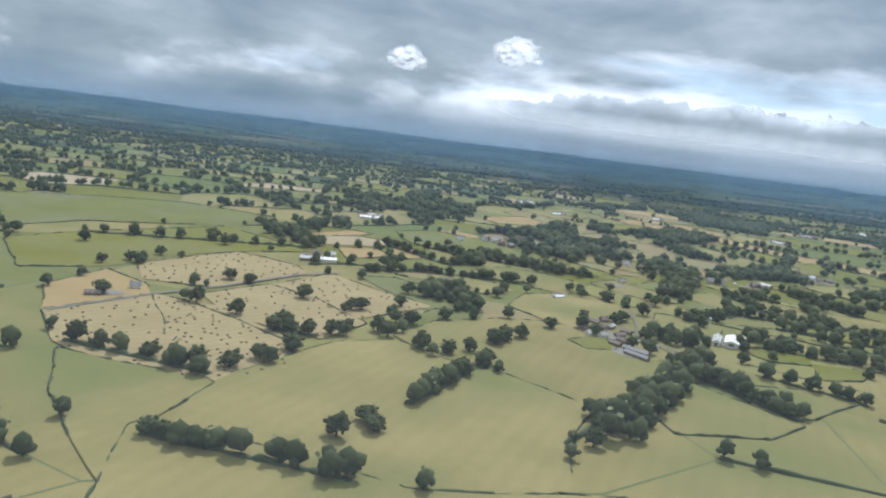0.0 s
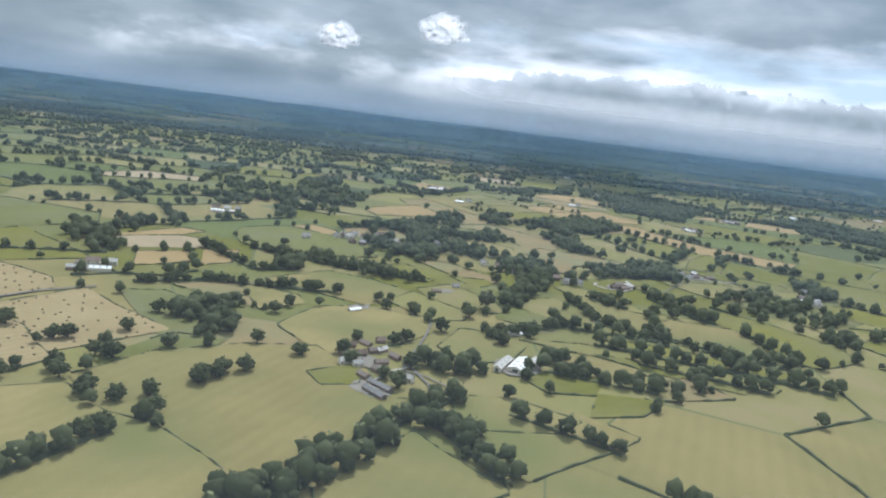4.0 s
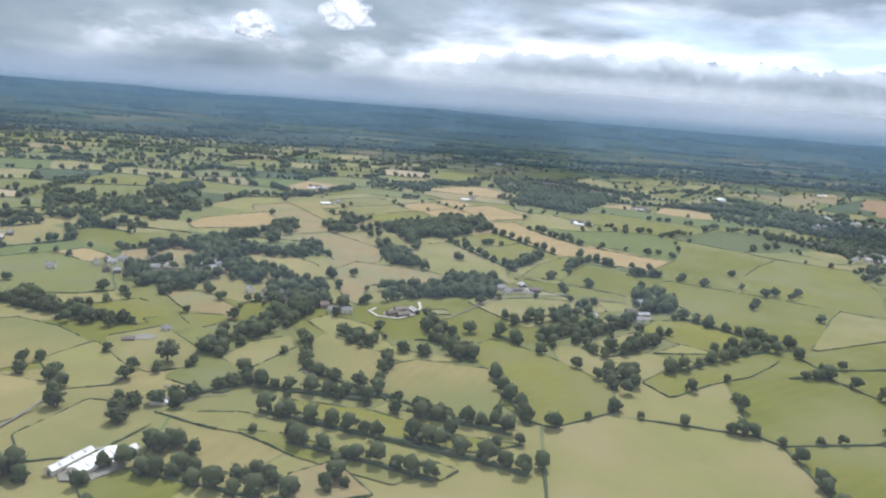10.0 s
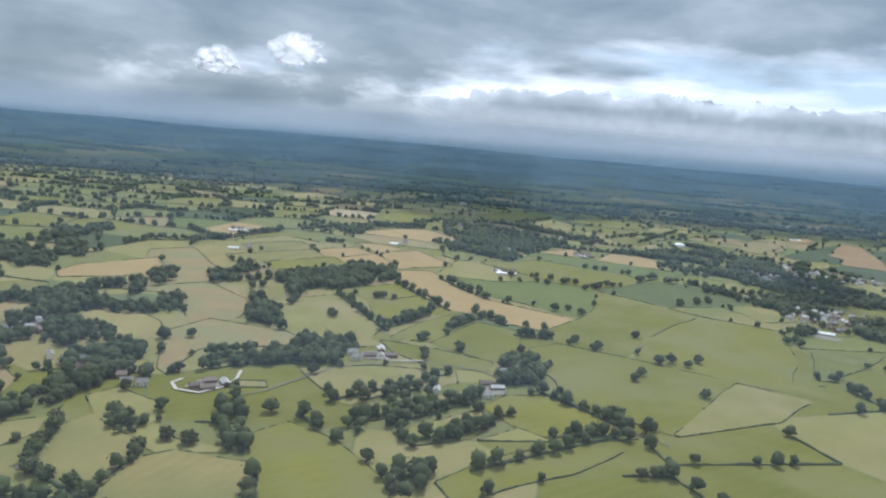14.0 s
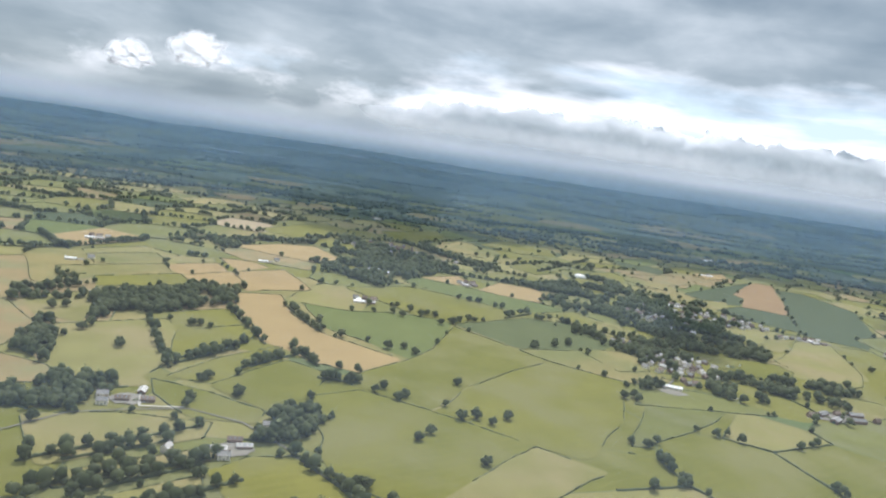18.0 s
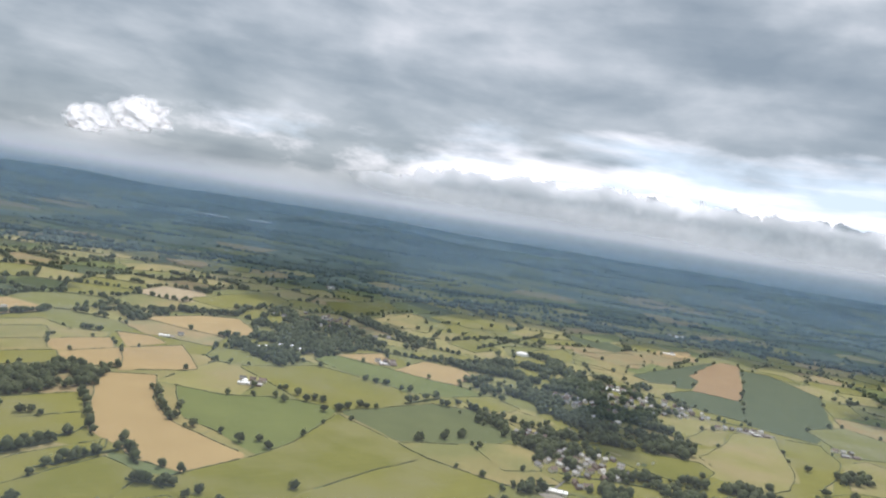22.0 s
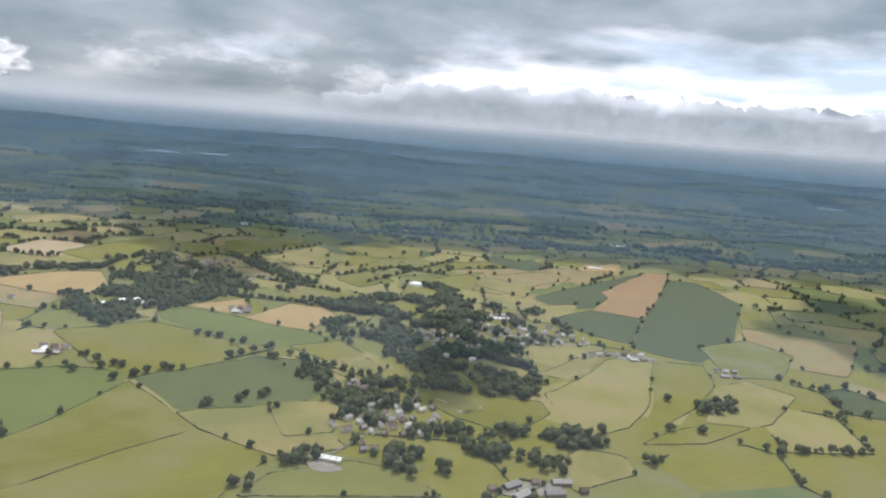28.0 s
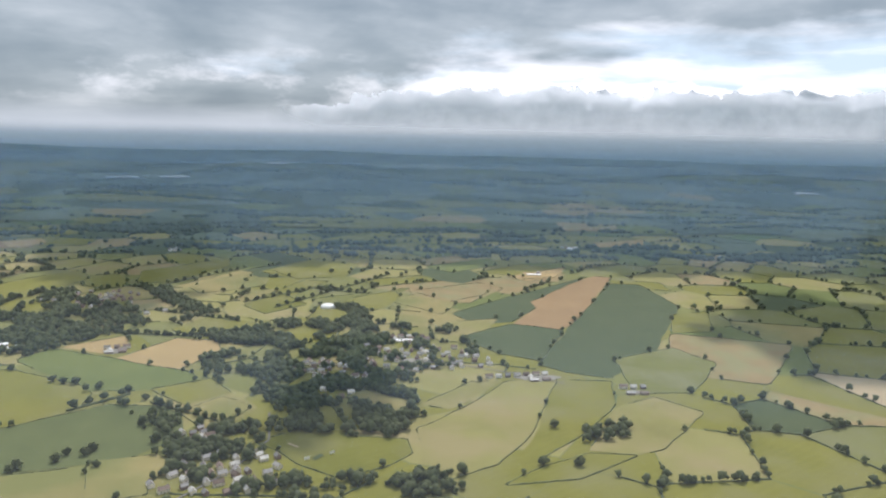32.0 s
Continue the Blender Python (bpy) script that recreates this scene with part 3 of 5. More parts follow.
field("hay", (-132, 261), (-68, 246), (-77, 203), (-59, 197), (-39, 167), (-66, 160), (-113, 220))
field("hay", (-81, 206), (-41, 200), (3, 184), (67, 196), (12, 158), (-71, 149))
glade("hay", (784, 1083), (812, 1126), (848, 1099), (823, 1042))
glade("lush", (689, 1361), (727, 1436), (799, 1391), (801, 1360), (703, 1342))
glade("hay", (745, 983), (794, 998), (812, 980), (804, 949), (808, 932), (771, 918))
field("hay", (639, 1603), (695, 1719), (752, 1674), (755, 1623), (670, 1562))
field("lush", (744, 1757), (799, 1866), (893, 1818), (882, 1714), (799, 1682))
field("brown", (1005, 1594), (1141, 1664), (1116, 1588), (1056, 1536))
field("hay", (970, 1524), (980, 1567), (1064, 1517), (1041, 1457))
field("tan", (1434, 2160), (1584, 2234), (1546, 2130), (1427, 2091))
field("tan", (1204, 1779), (1278, 1780), (1260, 1735), (1196, 1721))
field("tan", (124, 2011), (191, 2059), (227, 1999), (184, 1931))


# ---- the patchwork beyond the near fields ----
def clip_cell(poly, a, b):
    """The part of poly that lies nearer to a than to b."""
    mx, my, nx, ny = (a[0] + b[0]) / 2, (a[1] + b[1]) / 2, b[0] - a[0], b[1] - a[1]
    side = [(p[0] - mx) * nx + (p[1] - my) * ny for p in poly]
    out = []
    for i, p in enumerate(poly):
        j = (i + 1) % len(poly)
        if side[i] <= 0:
            out.append(p)
        if (side[i] < 0) != (side[j] < 0):
            k = side[i] / (side[i] - side[j])
            out.append((p[0] + (poly[j][0] - p[0]) * k, p[1] + (poly[j][1] - p[1]) * k))
    return out


def patchwork(name, x0, x1, y0, y1, step, weights, rng, shrink=1.2, rise=0.02):
    nx, ny = int((x1 - x0) / step), int((y1 - y0) / step)
    seed = {(i, j): (x0 + (i + 0.5 + rng.uniform(-0.42, 0.42)) * step * 1.0, y0 + (j + 0.5 + rng.uniform(-0.42, 0.42)) * step) for i in range(-1, nx + 1) for j in range(-1, ny + 1)}
    cells = {c: ([], []) for c in weights}
    lines = []
    for i in range(nx):
        for j in range(ny):
            a = seed[i, j]
            if not in_sight(a):
                continue
            poly = [(a[0] - step, a[1] - step), (a[0] + step, a[1] - step), (a[0] + step, a[1] + step), (a[0] - step, a[1] + step)]
            for di in (-2, -1, 0, 1, 2):
                for dj in (-2, -1, 0, 1, 2):
                    if (di or dj) and (i + di, j + dj) in seed:
                        poly = clip_cell(poly, a, seed[i + di, j + dj])
            if len(poly) < 3:
                continue
            mix = weights
            if 320 < a[0] < 780 and 380 < a[1] < 820:
                mix = {"lush": 4, "olive": 3, "pasture": 2}
            elif 90 < a[0] < 420 and 690 < a[1] < 1060:
                mix = {"brown": 4, "olive": 3, "hay": 2}
            elif -200 < a[0] < 320 and a[1] < 360:
                mix = {"hay": 5, "olive": 1}
            elif 480 < a[1] < 1500 and 250 < a[0] < 1350:
                mix = {"lush": 5, "olive": 3, "pasture": 3, "hay": 1}
            # further out, more cells take the haze-tinted colours
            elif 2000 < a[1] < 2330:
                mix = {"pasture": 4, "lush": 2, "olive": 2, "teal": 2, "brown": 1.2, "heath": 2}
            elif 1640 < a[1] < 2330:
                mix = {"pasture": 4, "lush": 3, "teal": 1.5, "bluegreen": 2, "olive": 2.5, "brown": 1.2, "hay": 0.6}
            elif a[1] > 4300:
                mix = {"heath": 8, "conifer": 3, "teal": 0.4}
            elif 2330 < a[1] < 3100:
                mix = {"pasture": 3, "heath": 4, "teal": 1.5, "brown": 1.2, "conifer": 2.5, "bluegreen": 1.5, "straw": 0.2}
            crop = rng.choices(list(mix), list(mix.values()))[0]
            v, f = cells[crop]
            inner = [(p[0] + (a[0] - p[0]) * shrink / step, p[1] + (a[1] - p[1]) * shrink / step) for p in poly]
            f.append(tuple(range(len(v), len(v) + len(inner))))
            v += [(p[0], p[1], ground_height(*p) + rise) for p in inner]
            lines.append(poly[: len(poly) // 2 + 1])
    for crop, (v, f) in cells.items():
        if f:
            tagged(mesh_object(name, v, f, CROPS[crop]), "patchwork of " + LABELS[crop] + "s", "fields", kind="stuff")
    return lines


def in_sight(p):
    x, y = p
    if y < 330:
        return -1100 < x < 1750
    return -0.80 * (y + 160) - 260 < x < 0.86 * (y - 300) + 1250


patch_rng = random.Random(5)
NEAR_LINES = patchwork("small_fields", -1100, 1750, -450, 840, 92, {"hay": 3, "olive": 5, "lush": 5, "pasture": 5, "brown": 2, "straw": 1.2, "bluegreen": 0.8}, patch_rng)
NEAR_LINES += patchwork("small_fields", -1500, 2700, 840, 2330, 96, {"hay": 2, "olive": 3, "lush": 5, "pasture": 7, "brown": 2, "straw": 0.8, "tan": 0.5, "bluegreen": 2.5, "teal": 1, "heath": 0, "conifer": 0}, patch_rng, 1.2, 0.03)
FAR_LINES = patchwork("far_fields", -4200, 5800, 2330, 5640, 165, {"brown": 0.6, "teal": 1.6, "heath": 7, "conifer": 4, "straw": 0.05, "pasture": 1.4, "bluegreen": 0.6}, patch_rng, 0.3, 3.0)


def hidden_by_field(p):
    return any(abs(p[0] - f[0][0]) < 330 and abs(p[1] - f[0][1]) < 330 and inside(p, f) for f in FIELDS)


def hedge_runs(lines, step, keep):
    """Points along the lines, broken where a field of the plan lies over them."""
    runs = []
    for line in lines:
        run = []
        for (x0, y0), (x1, y1) in zip(line, line[1:]):
            n = max(1, int(math.hypot(x1 - x0, y1 - y0) / step))
            for i in range(n + 1):
                p = (x0 + (x1 - x0) * i / n, y0 + (y1 - y0) * i / n)
                if keep(p):
                    run.append(p)
                else:
                    if len(run) > 1:
                        runs.append(run)
                    run = []
        if len(run) > 1:
            runs.append(run)
    return runs


def hedgerow(name, runs, width, height, label, mat=HEDGE):
    """Clipped hedges: uneven ridges of leaf along the runs, as one mesh."""
    verts, tris = [], []
    for run in runs:
        for i, (x, y) in enumerate(run):
            x1, y1 = run[min(i + 1, len(run) - 1)]
            x0, y0 = run[max(i - 1, 0)]
            d = math.hypot(x1 - x0, y1 - y0) or 1.0
            nx, ny = -(y1 - y0) / d, (x1 - x0) / d
            w, h = width * RNG.uniform(0.6, 1.3), height * RNG.uniform(0.45, 1.35)
            z = ground_height(x, y)
            for s, t in ((-0.5, -0.1), (-0.42, 0.6), (0.0, 1.0), (0.42, 0.6), (0.5, -0.1)):
                j = RNG.uniform(-0.12, 0.12) * width
                verts.append((x + nx * (w * s + j), y + ny * (w * s + j), z + h * t))
            if i:
                b = len(verts) - 10
                for k in range(4):
                    tris += [(b + k, b + k + 1, b + k + 6), (b + k, b + k + 6, b + k + 5)]
    return tagged(bulk_mesh(name, verts, tris, mat), label, "hedge", kind="stuff")


def no_field(p):
    return not any(hidden_by_field((p[0] + dx, p[1] + dy)) for dx, dy in ((0, 0), (15, 0), (-15, 0), (0, 18), (0, -18)))


plan_runs = []
TAKEN = set()


def free_for_hedge(p, over):
    """No gap in the hedge here, no hedge of a neighbour close by, and no field over it."""
    i, j = int(p[0] // 4), int(p[1] // 4)
    if noise.noise((p[0] / 60, p[1] / 60, 9.0)) < -0.50 or any((i + a, j + b) in TAKEN for a in (-2, -1, 0, 1, 2) for b in (-2, -1, 0, 1, 2)):
        return False
    return not any(inside(p, f) for f in over)


for rank in range(len(HEDGES) - 1, -1, -1):
    outline = HEDGES[rank]
    over = [f for f in FIELDS[rank + 1:] if abs(f[0][0] - outline[0][0]) < 400 and abs(f[0][1] - outline[0][1]) < 400]
    runs = hedge_runs([outline], 3.2, lambda p: free_for_hedge(p, over))
    TAKEN.update((int(p[0] // 4), int(p[1] // 4)) for run in runs for p in run)
    plan_runs += runs
near_runs = hedge_runs(NEAR_LINES, 5.0, no_field)
far_runs = hedge_runs(FAR_LINES, 16.0, lambda p: True)
hedgerow("hedges", plan_runs, 1.05, 0.95, "dark clipped hedges along the field edges")
hedgerow("hedges", [r for r in near_runs if r[0][1] < 1950], 1.6, 1.3, "dark hedges between small fields")
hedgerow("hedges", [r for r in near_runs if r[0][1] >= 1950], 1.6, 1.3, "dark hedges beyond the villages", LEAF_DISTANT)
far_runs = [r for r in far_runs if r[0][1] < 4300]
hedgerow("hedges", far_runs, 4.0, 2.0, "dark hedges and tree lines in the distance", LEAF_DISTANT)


# ---- trees ----
def crown_mesh(seed):
    """A broad crown of small leafy clumps, thinner at its rim, with gaps between the boughs."""
    r = np.random.default_rng(seed)
    v, f = ICO1
    verts, tris, spots = [], [], []
    boughs = [(0, 0, 0.62, 0.30), (0, 0, 0.42, 0.30)] + [(0.21 * math.cos(a), 0.21 * math.sin(a), r.uniform(0.36, 0.60), r.uniform(0.20, 0.27)) for a in np.arange(0, 6.2, 0.9) + r.uniform(-0.2, 0.2, 7)]
    for bx, by, bz, br in boughs:
        for _ in range(11):
            d = r.normal(size=3)
            d /= np.linalg.norm(d)
            k = br * r.uniform(0.55, 1.08)
            spots.append((bx + d[0] * k, by + d[1] * k, max(0.17, bz + d[2] * k * 0.9), br * r.uniform(0.26, 0.46)))
        spots.append((bx, by, bz, br * 0.88))
    count = 0
    for x, y, z, s in spots:
        p = v * s * 0.8 * (1 + r.uniform(-0.35, 0.35, (len(v), 1))) + (x, y, z)
        tris.append(f + count)
        verts.append(p)
        count += len(v)
    # sprays of leaf that stand out from every clump
    for x, y, z, s in spots:
        for _ in range(5):
            d = r.normal(size=3)
            d /= np.linalg.norm(d)
            a, b = r.normal(size=3), r.normal(size=3)
            a, b = a / np.linalg.norm(a), b / np.linalg.norm(b)
            mid = np.array((x, y, z)) + d * s * r.uniform(0.8, 1.35)
            k = r.uniform(0.020, 0.042)
            verts.append(np.array([mid - a * k, mid + b * k * 0.8, mid + a * k, mid - b * k * 0.8]))
            tris.append(np.array([[0, 1, 2], [0, 2, 3]]) + count)
            count += 4
    return bulk_mesh("crown", np.concatenate(verts), np.concatenate(tris), LEAF)


def trunk_mesh(seed):
    """A tapered trunk that forks into limbs."""
    r = random.Random(seed)
    bm = bmesh.new()

    def limb(a, b, ra, rb):
        a, b = Vector(a), Vector(b)
        m = Matrix.Translation((a + b) / 2) @ (b - a).to_track_quat("Z", "Y").to_matrix().to_4x4()
        bmesh.ops.create_cone(bm, cap_ends=True, segments=7, radius1=ra, radius2=rb, depth=(b - a).length, matrix=m)

    limb((0, 0, -0.03), (0.01, 0, 0.30), 0.045, 0.030)
    for k in range(4):
        a = k * 1.57 + r.uniform(-0.4, 0.4)
        limb((0.01, 0, 0.24), (0.22 * math.cos(a), 0.22 * math.sin(a), 0.50), 0.020, 0.008)
    me = bpy.data.meshes.new("tree")
    bm.to_mesh(me)
    bm.free()
    me.materials.append(BARK)
    return new("tree", me)


def tree_master(seed):
    t = trunk_mesh(seed)
    c = crown_mesh(seed)
    c.parent = t
    tagged(t, "broad dark green hedgerow oak in full leaf", "tree", "trees of the fields")
    return t


TREES = [tree_master(s) for s in range(6)]
WILLOW = material("pale_willow_leaves", (0.118, 0.122, 0.066), (0.212, 0.212, 0.122), 0.35, 1.6, rough=0.8, bump=0.5, leafy=0.5)
willow = tree_master(9)
willow.children[0].data.materials[0] = WILLOW
willow.matrix_world = pose(168, 506, 0, 0, 0, 40) @ Matrix.Diagonal((15, 15, 15, 1))
tagged(willow, "large pale round willow beside a paddock", "tree")
TREE_AT = [(168, 506)]
STUFF_SPOTS = []


def plant(x, y, size):
    if any(abs(x - a) < 4.5 and abs(y - b) < 4.5 for a, b in TREE_AT):
        return
    i = len(TREE_AT) - 1
    TREE_AT.append((x, y))
    if i >= 330:
        STUFF_SPOTS.extend(tree_lobes(x, y, 0.0, size, 5))
        return
    m = pose(x, y, 0.0, 0, 0, RNG.uniform(0, 360)) @ Matrix.Diagonal((size * RNG.uniform(0.92, 1.12), size * RNG.uniform(0.92, 1.12), size * RNG.uniform(0.82, 1.0), 1))
    if i < 6:
        TREES[i].matrix_world = m
        return
    t = copy_thing(TREES[i % 6], pose(0, 0, 0))
    t.matrix_basis = m


def single_trees(*spots):
    for x, y in spots:
        plant(x, y, RNG.uniform(8.0, 10.5))


ROW_LINES = []


def tree_row(a, b, count):
    ROW_LINES.append([a, b])
    for i in range(count):
        k = (i + 0.5) / count
        plant(a[0] + (b[0] - a[0]) * k + RNG.uniform(-2, 2), a[1] + (b[1] - a[1]) * k + RNG.uniform(-2, 2), RNG.uniform(6.5, 10.0))


def wood(*points, thin=-0.30):
    """A wood or shelter belt: crowns that stand close, as one mass of trees."""
    points = list(points)
    x0, x1 = min(p[0] for p in points), max(p[0] for p in points)
    y0, y1 = min(p[1] for p in points), max(p[1] for p in points)
    rows = []
    y = y0
    while y < y1:
        x = x0
        while x < x1:
            p = (x + RNG.uniform(-4.2, 4.2), y + RNG.uniform(-4.2, 4.2))
            if inside(p, points) and not any(inside(p, q) for q in GLADES) and noise.noise((p[0] / 38, p[1] / 38, 2.0)) > thin and not near_house(p):
                rows += tree_lobes(p[0], p[1], 0.0, RNG.uniform(4.0, 10.5), 7)
            x += 7.0
        y += 7.0
    if rows:
        tagged(clumps("woodland", rows, LEAF_FAR, sprays=6), "dense dark green broadleaf wood among fields", "woodland", kind="stuff")


HOUSE_SPOTS = []


def near_house(p):
    return any(abs(p[0] - a) < r and abs(p[1] - b) < r for a, b, r in HOUSE_SPOTS)


# ---- houses, farms, lanes ----
def box(bm, x0, x1, y0, y1, z0, z1):
    m = Matrix.Translation(((x0 + x1) / 2, (y0 + y1) / 2, (z0 + z1) / 2)) @ Matrix.Diagonal((x1 - x0, y1 - y0, z1 - z0, 1))
    bmesh.ops.create_cube(bm, size=1.0, matrix=m)


def gabled(bm, length, width, eaves, ridge):
    """Four walls with pointed gables."""
    a, b = length / 2, width / 2
    v = [bm.verts.new(p) for p in ((-a, -b, -0.3), (a, -b, -0.3), (a, b, -0.3), (-a, b, -0.3), (-a, -b, eaves), (a, -b, eaves), (a, b, eaves), (-a, b, eaves), (-a, 0, ridge), (a, 0, ridge))]
    for f in ((0, 1, 5, 4), (2, 3, 7, 6), (1, 2, 6, 9, 5), (3, 0, 4, 8, 7), (3, 2, 1, 0), (4, 5, 9, 8), (6, 7, 8, 9)):
        bm.faces.new([v[i] for i in f])


def pitched(bm, length, width, eaves, ridge, over=0.25, thick=0.14):
    """Two roof slopes with thickness, which overhang the walls."""
    a, b = length / 2 + over, width / 2 + over
    drop = (ridge - eaves) / (width / 2) * over
    rows = []
    for x in (-a, a):
        rows.append([bm.verts.new(p) for p in ((x, -b, eaves - drop + 0.03), (x, 0, ridge + 0.03), (x, b, eaves - drop + 0.03), (x, b, eaves - drop + thick + 0.03), (x, 0, ridge + thick + 0.05), (x, -b, eaves - drop + thick + 0.03))])
    l, r = rows
    for i in range(6):
        j = (i + 1) % 6
        bm.faces.new((l[i], l[j], r[j], r[i]))
    bm.faces.new(l[::-1])
    bm.faces.new(r)


def house_master(walls, roof, length, width, eaves, ridge, label):
    h = new("house")
    bm = bmesh.new()
    gabled(bm, length, width, eaves, ridge)
    part("wall", bm, walls, h)
    bm = bmesh.new()
    pitched(bm, length, width, eaves, ridge)
    part("roof", bm, roof, h)
    for s in (-1, 1):
        bm = bmesh.new()
        box(bm, s * length * 0.38 - 0.3, s * length * 0.38 + 0.3, -0.28, 0.28, ridge - 0.4, ridge + 0.75)
        box(bm, s * length * 0.38 - 0.36, s * length * 0.38 + 0.36, -0.34, 0.34, ridge + 0.55, ridge + 0.68)
        stack = part("chimney", bm, BRICK, h)
        bm = bmesh.new()
        bmesh.ops.create_cone(bm, cap_ends=True, segments=8, radius1=0.16, radius2=0.12, depth=0.4, matrix=Matrix.Translation((s * length * 0.38, 0, ridge + 0.93)))
        part("chimney_pot", bm, TILE, stack, "clay chimney pot")
    for s in (-1, 1):
        for x in (-0.30, 0.30):
            for z in (0.55, 1.75):
                bm = bmesh.new()
                box(bm, x * length - 0.42, x * length + 0.42, s * width / 2 - 0.03, s * width / 2 + 0.03, z, z + 0.62)
                part("window", bm, GLASS, h)
    bm = bmesh.new()
    box(bm, -0.28, 0.28, -width / 2 - 0.04, -width / 2 + 0.04, 0.0, 1.15)
    part("door", bm, DOORPAINT, h)
    return tagged(h, label, "house", "houses of the villages")


def barn_master(walls, roof, length, width, eaves, ridge, label):
    h = new("barn")
    bm = bmesh.new()
    gabled(bm, length, width, eaves, ridge)
    part("wall", bm, walls, h)
    bm = bmesh.new()
    pitched(bm, length, width, eaves, ridge, 0.35, 0.12)
    top = part("roof", bm, roof, h)
    for s in (-1, 1):
        for k in range(3):
            x, y = length * (k - 1) * 0.3, s * width * 0.25
            slope = math.degrees(math.atan2(ridge - eaves, width / 2))
            bm = bmesh.new()
            bmesh.ops.create_cube(bm, size=1.0, matrix=pose(x, y, (eaves + ridge) / 2 + 0.19, -s * slope, 0, 0) @ Matrix.Diagonal((0.8, width * 0.34, 0.05, 1)))
            part("skylight", bm, SKYLIGHT, top, "dull translucent roof panel")
    for s in (-1, 1):
        bm = bmesh.new()
        box(bm, s * length / 2 - 0.05, s * length / 2 + 0.05, -width * 0.2, width * 0.2, 0.0, eaves * 0.85)
        part("door", bm, DOORPAINT, h)
    return tagged(h, label, "barn", "barns of the farms")


HOUSES = [
    house_master(BRICK, TILE, 6.6, 4.6, 2.9, 4.9, "red brick house with a brown tiled roof"),
    house_master(RENDER, SLATE, 7.4, 4.8, 2.9, 4.9, "white rendered house with a grey slate roof"),
    house_master(BRICK, SLATE, 5.6, 4.4, 2.8, 4.6, "red brick cottage with a grey slate roof"),
    house_master(RENDER, TIN, 7.0, 4.6, 2.8, 4.7, "white house with a pale grey roof"),
    house_master(RENDER, TILE, 8.6, 5.0, 2.9, 5.0, "long white rendered house with a brown roof"),
]
BARNS = [
    barn_master(RENDER, TINWHITE, 12.5, 5.2, 2.3, 3.4, "long white sheet-roofed farm shed"),
    barn_master(BRICK, TIN, 9.5, 4.8, 2.3, 3.6, "brick barn with a weathered sheet roof"),
    barn_master(BRICK, TILE, 9.0, 4.2, 2.3, 3.8, "old brick barn with a brown tiled roof"),
]
USED = {}


def build(master, x, y, turn, size=1.0):
    """Set down one building; the first use takes the master itself."""
    HOUSE_SPOTS.append((x, y, 8.0 if master.name.startswith("barn") else 4.9))
    big = size * (0.95 if master.name.startswith("barn") else 0.94)
    m = pose(x, y, 0.0, 0, 0, turn) @ Matrix.Diagonal((big, big, big, 1))
    if master.name not in USED:
        USED[master.name] = master
        master.matrix_basis = m
        return master
    made = copy_thing(master, pose(0, 0, 0))
    made.matrix_basis = m
    return made


town_rng = random.Random(11)


def hamlet(x, y, spread, houses, turn=20, flat=0.8):
    """Houses in loose rows round a lane."""
    put, tries = [], 0
    while len(put) < houses and tries < 900:
        tries += 1
        a, r = town_rng.uniform(0, 6.28), spread * math.sqrt(town_rng.uniform(0, 1))
        px, py = x + r * math.cos(a), y + r * math.sin(a) * flat
        if not any(inside((px, py), q) for q in GLADES) and all(math.hypot(px - q[0], py - q[1]) > 8.5 for q in HOUSE_SPOTS):
            put.append((px, py))
            build(town_rng.choice(HOUSES), px, py, turn + town_rng.choice((0, 90)) + town_rng.uniform(-14, 14))


def yard(x, y, a, b, turn):
    """A trodden concrete or gravel yard."""
    LIFT[0] += 0.004
    z = LIFT[0]
    n = 14
    pts = [(a * math.cos(k * 6.2832 / n) * town_rng.uniform(0.8, 1.15), b * math.sin(k * 6.2832 / n) * town_rng.uniform(0.8, 1.15), 0) for k in range(n)]
    ob = mesh_object("yard", pts, [tuple(range(n))], YARD)
    ob.matrix_world = pose(x, y, z, 0, 0, turn)
    tagged(ob, "pale gravel farmyard between buildings", "yard", kind="structure")


def farm(x, y, turn, barns, houses=1, size=1.0):
    """A farmstead: barns set square about a yard, and the farmhouse."""
    yard(x, y, 5 + 2.0 * len(barns), 4 + 1.2 * len(barns), turn)
    m = pose(x, y, 0, 0, 0, turn)
    for i, kind in enumerate(barns):
        p = m @ Vector(((i % 2) * 14 - 7, (i // 2) * 8 - 5, 0))
        build(BARNS[kind], p.x, p.y, turn + (90 if i % 3 == 2 else 0), size)
    for i in range(houses):
        p = m @ Vector((11 - 10.5 * i, 12, 0))
        build(HOUSES[(i + len(barns)) % 5], p.x, p.y, turn, size)


def place(kind, turn, *spots, size=1.0):
    for x, y in spots:
        build(kind, x, y, turn + town_rng.uniform(-5, 5), size)


# the farm with the looped drive, and its neighbours
yard(286, 622, 11, 9, 20)
place(BARNS[2], 25, (287, 627), (282, 617), (289, 615.5))
place(BARNS[1], 115, (296.5, 626))
place(HOUSES[1], 20, (251, 614), (242, 614))
place(HOUSES[0], 20, (235, 624))
yard(383, 706, 13, 10, 12)
place(HOUSES[1], 15, (366, 705), (370, 694))
place(BARNS[2], 15, (379, 703), (394, 706))
place(BARNS[1], 100, (386, 720))
yard(460, 650, 12, 10, 10)
place(BARNS[1], 12, (453, 647), (466, 654))
place(BARNS[2], 12, (459, 661))
place(HOUSES[1], 10, (458, 638), (474, 687))
place(HOUSES[3], 80, (426, 640))
